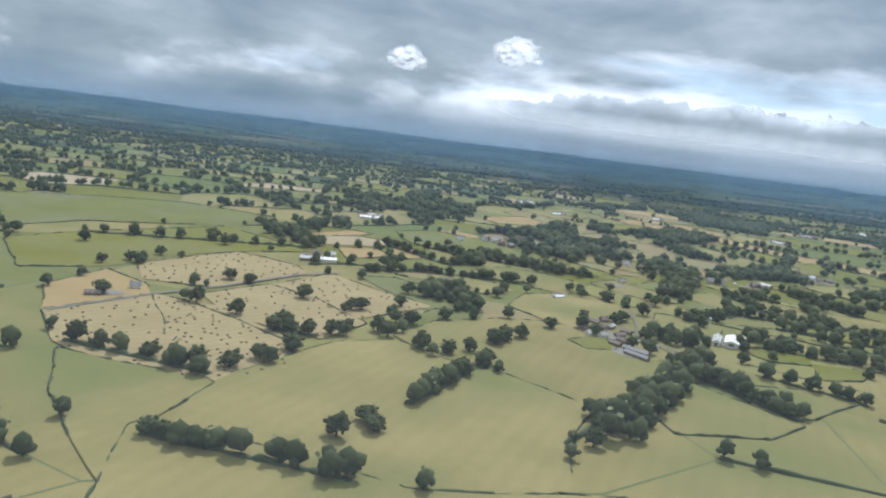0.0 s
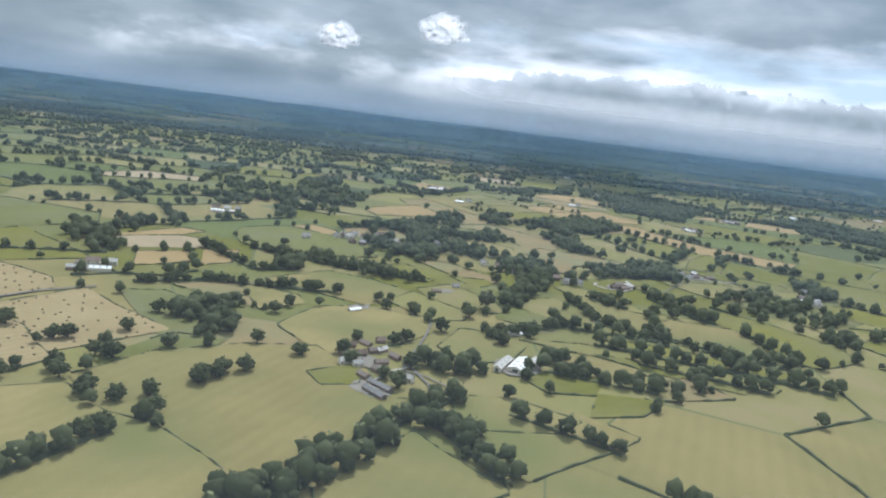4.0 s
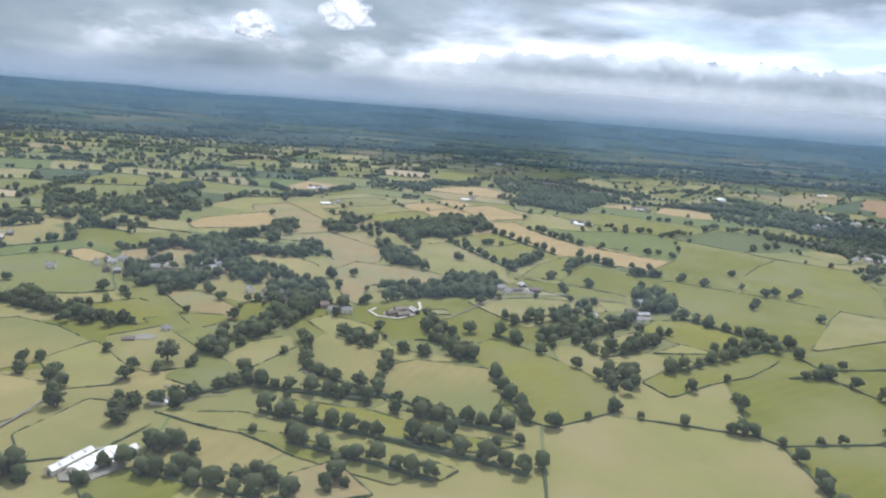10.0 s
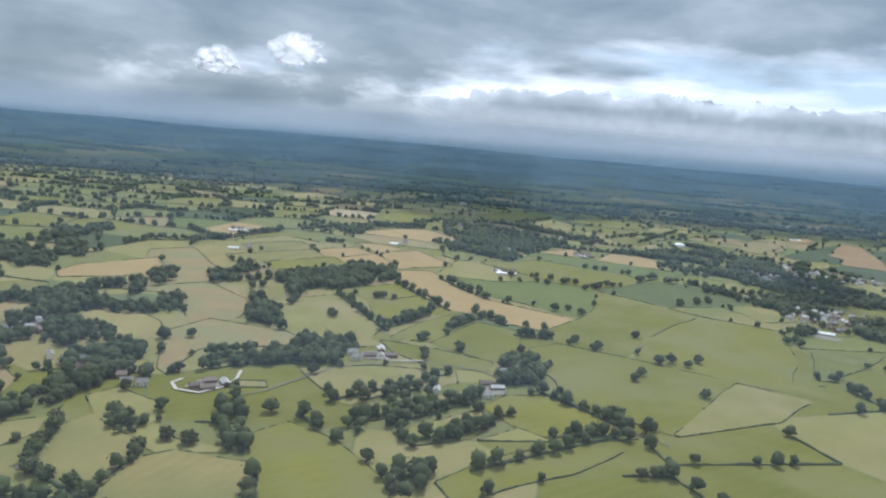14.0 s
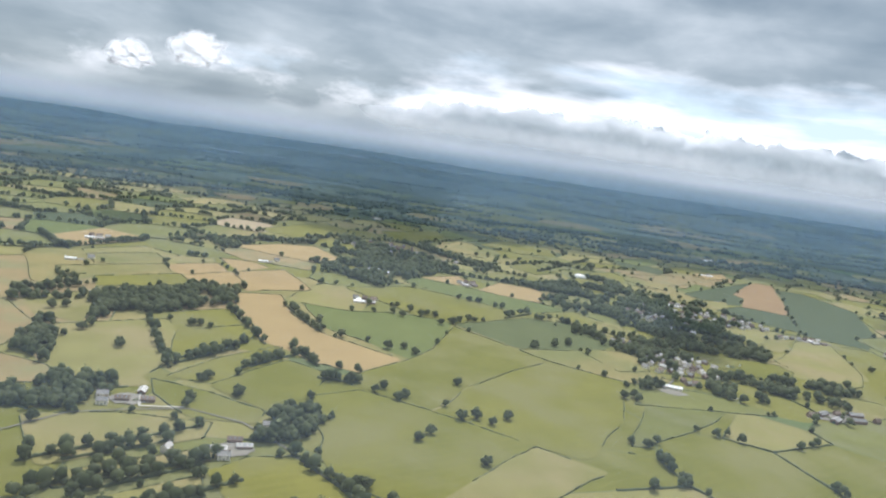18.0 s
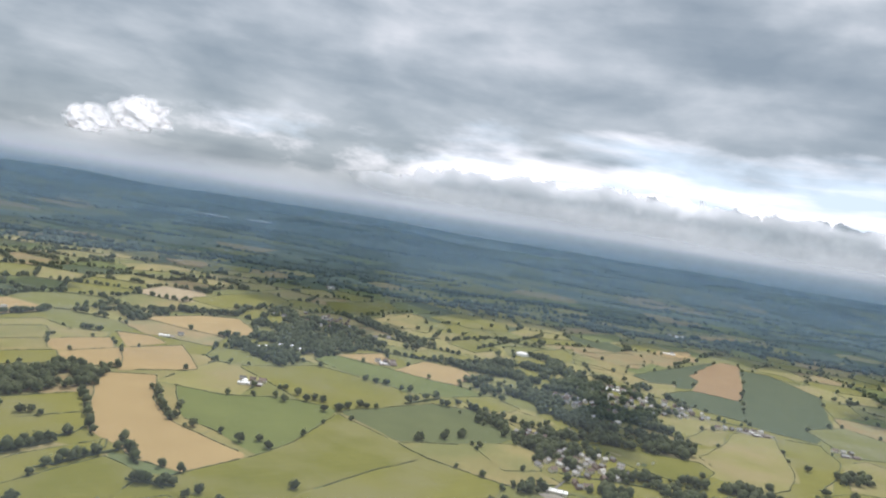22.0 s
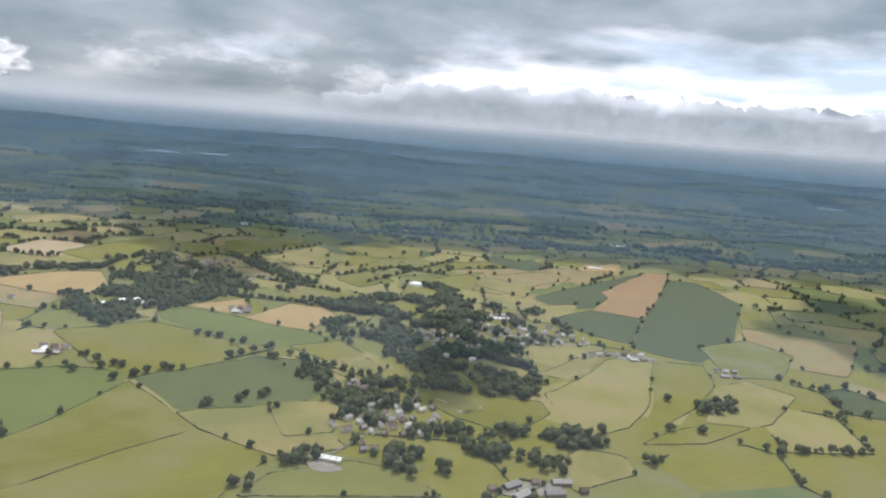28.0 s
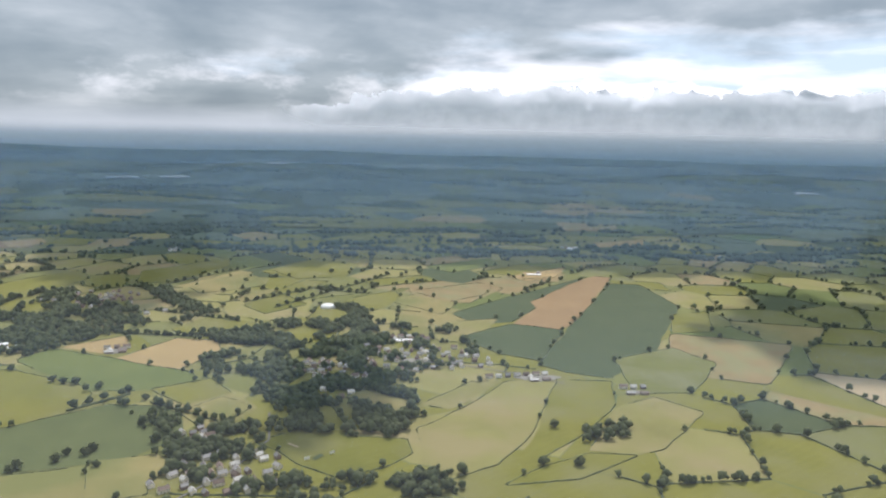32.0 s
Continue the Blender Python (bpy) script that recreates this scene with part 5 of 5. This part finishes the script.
def build_deck():
    """An unseen high sheet of cloud over the distance, cut so that its shade lies on the land below."""
    # denser tone, laid further out to darken the land below
    deep = cloud_material("deep_grey_cloud", (0.30, 0.36, 0.42), (0.47, 0.53, 0.59), 0.0035, 0.25)
    mat = cloud_material("grey_cloud", (0.41, 0.45, 0.49), (0.61, 0.65, 0.70), 0.0035, 0.25)
    height = 2200
    slope = height / SUN_TO.z
    xs, ys = axis([(-5200, 6800, 50)]), axis([(2550, 8000, 50)])
    w = len(xs)
    verts = [(x, y, height + 60 * noise.fractal((x / 420, y / 420, 1.7), 1.0, 2.0, 4)) for y in ys for x in xs]
    faces = []
    for j in range(len(ys) - 1):
        for i in range(w - 1):
            x, y = xs[i] - slope * SUN_TO.x, ys[j] - slope * SUN_TO.y
            broken = noise.noise((x / 300, y / 420, 8.0)) > 0.72
            stray = y > shade_line(x) - 200 and noise.noise((x / 260, y / 190, 5.0)) > 0.22
            # two patches added to shade single areas of land
            ragged = 1 + 0.35 * noise.noise((x / 120, y / 120, 3.0))
            if math.hypot((x - 1570) / 190, (y - 1340) / 250) < ragged or math.hypot((x - 900) / 72, (y - 1105) / 85) < ragged:
                faces.append((j * w + i, j * w + i + 1, (j + 1) * w + i + 1, (j + 1) * w + i))
                continue
            # gaps cut to let sun onto the heaped clouds and the far bank
            open_sky = math.hypot(x + 160, y - 1856) < 120 or math.hypot(x - 103, y - 1456) < 120
            clearing = x > 250 and abs(y - 4290 - 60 * noise.noise((x / 500, 7.0, 0.0))) < 95
            if open_sky or clearing:
                continue
            if stray or y > shade_line(x) and not broken:
                faces.append((j * w + i, j * w + i + 1, (j + 1) * w + i + 1, (j + 1) * w + i))
    sheet = mesh_object("cloud_sheet", verts, faces, mat, True)
    sheet.data.materials.append(deep)
    for p in sheet.data.polygons:
        x, y = p.center.x - slope * SUN_TO.x, p.center.y - slope * SUN_TO.y
        p.material_index = int(2450 + 350 * noise.noise((x / 600, y / 300, 4.0)) < y < 4100)
    tagged(sheet, "unseen grey sheet of cloud that shades distant land", "cloud", kind="structure")


build_deck()


def vapour(name, tone, cover, scale, thin=0.5):
    """Cloud or haze that lets part of the light through; cover: how much it hides at its thinnest and thickest; thin: how much of the light goes on through it."""
    m = bpy.data.materials.new(name)
    m.use_nodes = True
    nt = m.node_tree
    nt.nodes.clear()
    g = Nodes(nt)
    where = g.add("ShaderNodeNewGeometry").outputs["Position"]
    back, front, lit, clear, both = (g.add("ShaderNode" + k) for k in ("BsdfTranslucent", "BsdfDiffuse", "MixShader", "BsdfTransparent", "MixShader"))
    for b in (back, front):
        b.inputs[0].default_value = (*tone, 1)
    lit.inputs[0].default_value = 1.0 - thin
    g.link(back.outputs[0], lit.inputs[1])
    g.link(front.outputs[0], lit.inputs[2])
    a, b = cover
    if a == b:
        both.inputs[0].default_value = a
    else:
        g.link(g.ramp(g.noise(where, scale, 5.0, 0.6), [(0.35, (a, a, a)), (0.65, (b, b, b))]), both.inputs[0])
    g.link(clear.outputs[0], both.inputs[1])
    g.link(lit.outputs[0], both.inputs[2])
    g.link(both.outputs[0], g.add("ShaderNodeOutputMaterial").inputs[0])
    return m, g, both


ICO5 = ico_arrays(5)


def cloud_coat(name, hide):
    """A coat of a heaped cloud: its normals are bent to the sun so that it looks evenly lit."""
    m, g, both = vapour("cloud_" + name, (1.0, 1.0, 1.0), (hide, hide), 0.02, 0.88)
    normal = g.add("ShaderNodeNewGeometry").outputs["Normal"]
    for n in list(m.node_tree.nodes):
        if n.type in ("BSDF_TRANSLUCENT", "BSDF_DIFFUSE"):
            lean = g.add("ShaderNodeVectorMath")
            lean.operation = "ADD"
            g.link(normal, lean.inputs[0])
            lean.inputs[1].default_value = SUN_TO * (5.0 if n.type == "BSDF_DIFFUSE" else -5.0)
            even = g.add("ShaderNodeVectorMath")
            even.operation = "NORMALIZE"
            g.link(lean.outputs[0], even.inputs[0])
            g.link(even.outputs[0], n.inputs["Normal"])
    return m


CLOUD_COATS = [cloud_coat(name, hide) for name, hide in (("core", 0.46), ("fringe", 0.24), ("wisp", 0.13))]


def cumulus(x, y, z, width, height, seed, label):
    """A heaped cloud: one billowing body on a flatter base, in two looser coats."""
    v, f = ICO5
    shift = Vector((seed, 2.3 * seed, 0))
    swell = np.array([0.62 + 0.44 * abs(noise.noise(q * 1.5 + shift)) + 0.20 * abs(noise.noise(q * 2.9 + shift)) + 0.05 * abs(noise.noise(q * 6.0 + shift)) for q in map(Vector, v)])
    verts, tris, slots = [], [], []
    for coat, grow in enumerate((1.0, 1.11, 1.24)):
        body = v * (swell * grow)[:, None] * (width / 2, width / 2, height / 2)
        body[:, 2] *= np.where(body[:, 2] > 0, 1.0, 0.6)
        verts.append(body + (x, y, z))
        tris.append(f + coat * len(v))
        slots.append(np.full(len(f), coat))
    ob = bulk_mesh("cumulus_cloud", np.concatenate(verts), np.concatenate(tris), CLOUD_COATS[0])
    for m in CLOUD_COATS[1:]:
        ob.data.materials.append(m)
    ob.data.polygons.foreach_set("material_index", np.concatenate(slots).astype(np.int32))
    ob.data.polygons.foreach_set("use_smooth", [True] * len(ob.data.polygons))
    tagged(ob, label, "cloud", "white clouds", "structure")


def cloud_bank(y, left, right, base, crown, seed):
    """A long far bank of cloud on one upright sheet: ragged tops that the sun shines through, and a grey body that
    melts into the haze below.
    """
    m, g, both = vapour("cloud_bank", (0.78, 0.82, 0.88), (1.0, 1.0), 0.01)
    lit = next(n for n in m.node_tree.nodes if n.type == "MIX_SHADER" and n != both)
    back, front = (next(n for n in m.node_tree.nodes if n.type == k) for k in ("BSDF_TRANSLUCENT", "BSDF_DIFFUSE"))
    where = g.add("ShaderNodeNewGeometry").outputs["Position"]
    sep = g.add("ShaderNodeSeparateXYZ")
    g.link(where, sep.inputs[0])
    px, _, pz = sep.outputs
    long = g.noise1(g.math("ADD", px, seed * 977.0), 1 / 620)
    billow = g.noise(where, 1 / 100, 2.0, 0.45)
    curl = g.noise(where, 1 / 46, 5.0, 0.52)
    rise = g.math("ADD", g.math("MULTIPLY", g.math("SUBTRACT", long, 0.5), 130.0), g.math("ADD", g.math("MULTIPLY", g.math("SUBTRACT", billow, 0.5), 130.0), g.math("MULTIPLY", g.math("SUBTRACT", curl, 0.5), 50.0)))
    ends = g.math("MULTIPLY", g.ramp(g.math("DIVIDE", g.math("SUBTRACT", px, left), right - left), [(0.0, (0, 0, 0)), (0.16, (1, 1, 1)), (0.62, (1.5, 1.5, 1.5))]), 110.0)
    depth = g.math("SUBTRACT", g.math("ADD", g.math("ADD", rise, ends), crown - 110.0), pz)
    edge = g.ramp(g.math("DIVIDE", depth, 100.0), [(0.0, (0, 0, 0)), (0.06, (0.85, 0.85, 0.85)), (0.25, (1, 1, 1))])
    foot = g.ramp(g.math("DIVIDE", g.math("SUBTRACT", pz, base), 150.0), [(0.0, (0, 0, 0)), (1.0, (1, 1, 1))])
    side = g.ramp(g.math("DIVIDE", g.math("SUBTRACT", px, left), 300.0), [(0.0, (0, 0, 0)), (1.0, (1, 1, 1))])
    g.link(g.math("MULTIPLY", g.math("MULTIPLY", edge, foot), side), both.inputs[0])
    # the tops let the sun through, the body less; billow shading is put into its colour
    g.link(g.ramp(g.math("ADD", g.math("DIVIDE", depth, 170.0), g.math("MULTIPLY", curl, 0.15)), [(0.14, (0.05, 0.05, 0.05)), (0.60, (0.72, 0.72, 0.72))]), lit.inputs[0])
    g.link(g.ramp(g.math("ADD", g.math("MULTIPLY", billow, 0.75), g.math("MULTIPLY", curl, 0.25)), [(0.36, (0.56, 0.61, 0.64)), (0.64, (0.82, 0.85, 0.87))]), front.inputs[0])
    back.inputs[0].default_value = (0.96, 0.98, 1.0, 1)
    n = 60
    xs = [left + (right - left) * k / n for k in range(n + 1)]
    verts = [(x, y + 90 * noise.noise((x / 500, seed, h)) + h * 60, base + h * (crown + 210 - base)) for h in (0, 0.5, 1.0) for x in xs]
    faces = [(j * (n + 1) + k, j * (n + 1) + k + 1, (j + 1) * (n + 1) + k + 1, (j + 1) * (n + 1) + k) for j in range(2) for k in range(n)]
    tagged(mesh_object("cloud_bank", verts, faces, m, True), "long grey cloud bank with bright ragged tops", "cloud", kind="structure")


cumulus(139, 1664, 290, 100, 84, 3, "small bright white heaped cloud")
cumulus(-125, 2060, 284, 104, 84, 5, "ragged white heaped cloud")
cloud_bank(4560, 180, 5200, 215, 462, 3)


def haze_sheet(y, cover, top=255.0):
    """An upright tinted sheet standing in for blue air over the plain: clear at the grass, thinning again with height.
    """
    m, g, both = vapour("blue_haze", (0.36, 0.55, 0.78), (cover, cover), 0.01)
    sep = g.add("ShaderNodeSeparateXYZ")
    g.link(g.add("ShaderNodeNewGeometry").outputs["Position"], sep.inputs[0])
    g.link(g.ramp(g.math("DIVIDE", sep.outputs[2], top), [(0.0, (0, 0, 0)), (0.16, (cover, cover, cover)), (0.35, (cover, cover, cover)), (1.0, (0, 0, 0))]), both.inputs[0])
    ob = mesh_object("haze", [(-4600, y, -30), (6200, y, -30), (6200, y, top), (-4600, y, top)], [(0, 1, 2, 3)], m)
    tagged(ob, "upright tinted sheet standing in for blue haze", "haze", kind="structure")


def glare_sheet():
    """An added thin sheet over the whole plain that imitates window glare and haze."""
    m, g, both = vapour("glare_veil", (0.58, 0.63, 0.74), (VEIL, VEIL), 0.01)
    ys = axis([(-1400, 2600, 400), (2600, 5400, 200)])
    verts = [(x, y, 30 + 75 * smooth01((y - 2300) / 2300)) for y in ys for x in (-4600, 6200)]
    faces = [(2 * k, 2 * k + 1, 2 * k + 3, 2 * k + 2) for k in range(len(ys) - 1)]
    tagged(mesh_object("haze", verts, faces, m, True), "added pale sheet imitating glare and haze over farmland", "haze", kind="structure")


VEIL = 0.06
glare_sheet()
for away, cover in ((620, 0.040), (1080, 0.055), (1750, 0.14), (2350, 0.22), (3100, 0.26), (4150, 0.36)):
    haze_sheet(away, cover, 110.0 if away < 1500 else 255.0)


# ---- woods in the distance ----
def far_woods():
    """Long dark belts and copses on the shaded land."""
    r = random.Random(31)
    rows = []
    for _ in range(190):
        y = 1950 + 2750 * r.random() ** 1.2
        x = r.uniform(-0.75 * y - 100, 0.8 * y + 900)
        long, deep = r.uniform(50, 230), r.uniform(8, 26)
        turn = r.uniform(-0.35, 0.35)
        for _ in range(int(long * deep / 45)):
            u, v = r.gauss(0, 0.5) * long, r.gauss(0, 0.5) * deep
            px, py = x + u * math.cos(turn) - v * math.sin(turn), y + u * math.sin(turn) + v * math.cos(turn)
            s = r.uniform(5.0, 9.0)
            if py < 2150 and hidden_by_field((px, py)):
                continue
            rows.append((px, py, ground_height(px, py) + s * 0.45, s, s * 0.8))
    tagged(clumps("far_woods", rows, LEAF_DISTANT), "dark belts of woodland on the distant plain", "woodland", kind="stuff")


far_woods()


# ---- tent and pond ----
def marquee(x, y, a, b, h):
    """A white tent with a scalloped roof over low walls."""
    n, rings = 24, 6
    verts = [(x + a * math.cos(k * 6.2832 / n), y + b * math.sin(k * 6.2832 / n), 0.0) for k in range(n)]
    for j in range(rings):
        q = j / (rings - 1) * 1.45
        for k in range(n):
            rib = 1 + (0.03 if k % 2 else -0.03)
            verts.append((x + a * rib * math.cos(q) * math.cos(k * 6.2832 / n), y + b * rib * math.cos(q) * math.sin(k * 6.2832 / n), h * 0.3 + h * 0.7 * math.sin(q)))
    faces = [(j * n + k, j * n + (k + 1) % n, (j + 1) * n + (k + 1) % n, (j + 1) * n + k) for j in range(rings) for k in range(n)]
    faces.append(tuple(rings * n + k for k in range(n)))
    tagged(mesh_object("marquee", verts, faces, TINWHITE), "large white domed tent on a green", "tent")


def pond(x, y, a, b):
    """A field pond in a ring of rushes."""
    pts = [(x + a * math.cos(k * 0.4) * RNG.uniform(0.85, 1.1), y + b * math.sin(k * 0.4) * RNG.uniform(0.85, 1.1)) for k in range(15)]
    LIFT[0] += 0.006
    tagged(mesh_object("pond", [(px, py, LIFT[0]) for px, py in pts], [tuple(range(15))], MUD), "dried-up muddy field pond ringed with rushes", "pond", kind="structure")
    rows = [(px + RNG.uniform(-1, 1), py + RNG.uniform(-1, 1), 0.2, RNG.uniform(0.6, 1.2), RNG.uniform(0.4, 0.8)) for px, py in pts for _ in range(3)]
    tagged(clumps("rushes", rows, HEDGE, sprays=4), "dark rushes round a field pond", "plants", kind="stuff")


def cricket_ground():
    """A pale mown strip, the practice nets' mat and two white sight screens."""
    for x0, y0, x1, y1, wide, mat, label in ((894, 1019, 904, 1011, 2.6, CROPS["straw"], "pale mown cricket strip on grass"), (919, 989, 925, 998, 5.0, CROPS["teal"], "dark green practice mat on grass")):
        d = math.hypot(x1 - x0, y1 - y0)
        nx, ny = -(y1 - y0) / d * wide / 2, (x1 - x0) / d * wide / 2
        LIFT[0] += 0.006
        tagged(mesh_object("pitch", [(x0 + nx, y0 + ny, LIFT[0]), (x0 - nx, y0 - ny, LIFT[0]), (x1 - nx, y1 - ny, LIFT[0]), (x1 + nx, y1 + ny, LIFT[0])], [(0, 1, 2, 3)], mat), label, "cricket pitch", kind="structure")
    for x, y, turn in ((914, 988, 25), (933, 999, 40)):
        screen = new("sight_screen")
        bm = bmesh.new()
        box(bm, -2.2, 2.2, -0.06, 0.06, 0.5, 2.6)
        part("board", bm, TINWHITE, screen)
        for k in (-1.6, 1.6):
            bm = bmesh.new()
            box(bm, k - 0.08, k + 0.08, -0.5, 0.5, 0.0, 0.5)
            part("leg", bm, TINWHITE, screen)
        screen.matrix_basis = pose(x, y, LIFT[0], 0, 0, turn)
        tagged(screen, "white wooden sight screen on a cricket field", "sight screen", "sight screens")


cricket_ground()
marquee(875, 1484, 11, 8, 6.5)
pond(241, 506, 4.5, 4)


# ---- far water ----
def lake(x, y, a, b):
    pts = [(x + a * math.cos(k * 0.5236) * RNG.uniform(0.8, 1.1), y + b * math.sin(k * 0.5236) * RNG.uniform(0.8, 1.1)) for k in range(12)]
    level = max(ground_height(px, py) for px, py in pts) + 5.0
    ob = mesh_object("lake", [(px, py, level) for px, py in pts], [tuple(range(12))], WATER)
    tagged(ob, "far strip of shining still water", "lake", "far lakes", "structure")


lake(-189, 3492, 84, 62)
lake(15, 3518, 66, 70)
lake(332, 4074, 60, 62)
lake(2692, 3507, 56, 55)


# ---- hay bales ----
def bale_mesh():
    bm = bmesh.new()
    bmesh.ops.create_cone(bm, cap_ends=True, segments=14, radius1=0.52, radius2=0.52, depth=1.0, matrix=Matrix.Translation((0, 0, 0.48)) @ Matrix.Rotation(math.pi / 2, 4, "X"))
    bmesh.ops.bevel(bm, geom=[e for e in bm.edges if e.calc_face_angle(0) > 1.0], offset=0.09, segments=2, affect="EDGES")
    me = bpy.data.meshes.new("hay_bale")
    bm.to_mesh(me)
    bm.free()
    me.materials.append(BALE)
    return me


def scatter_bales():
    me = bale_mesh()
    r = random.Random(21)
    for points in BALE_FIELDS:
        x0, x1 = min(p[0] for p in points), max(p[0] for p in points)
        y0, y1 = min(p[1] for p in points), max(p[1] for p in points)
        y = y0 + 4
        while y < y1:
            x = x0 + r.uniform(0, 6)
            while x < x1:
                p = (x + r.uniform(-3.5, 3.5), y + r.uniform(-3.5, 3.5))
                if inside(p, points) and r.random() < 0.8:
                    ob = new("hay_bale", me)
                    ob.matrix_world = pose(p[0], p[1], 0.05, 0, 0, r.uniform(0, 180))
                    tagged(ob, "dark round hay bale lying on stubble", "hay bale", "bales in the hay fields")
                x += r.uniform(6.5, 9.5)
            y += 8.5


scatter_bales()
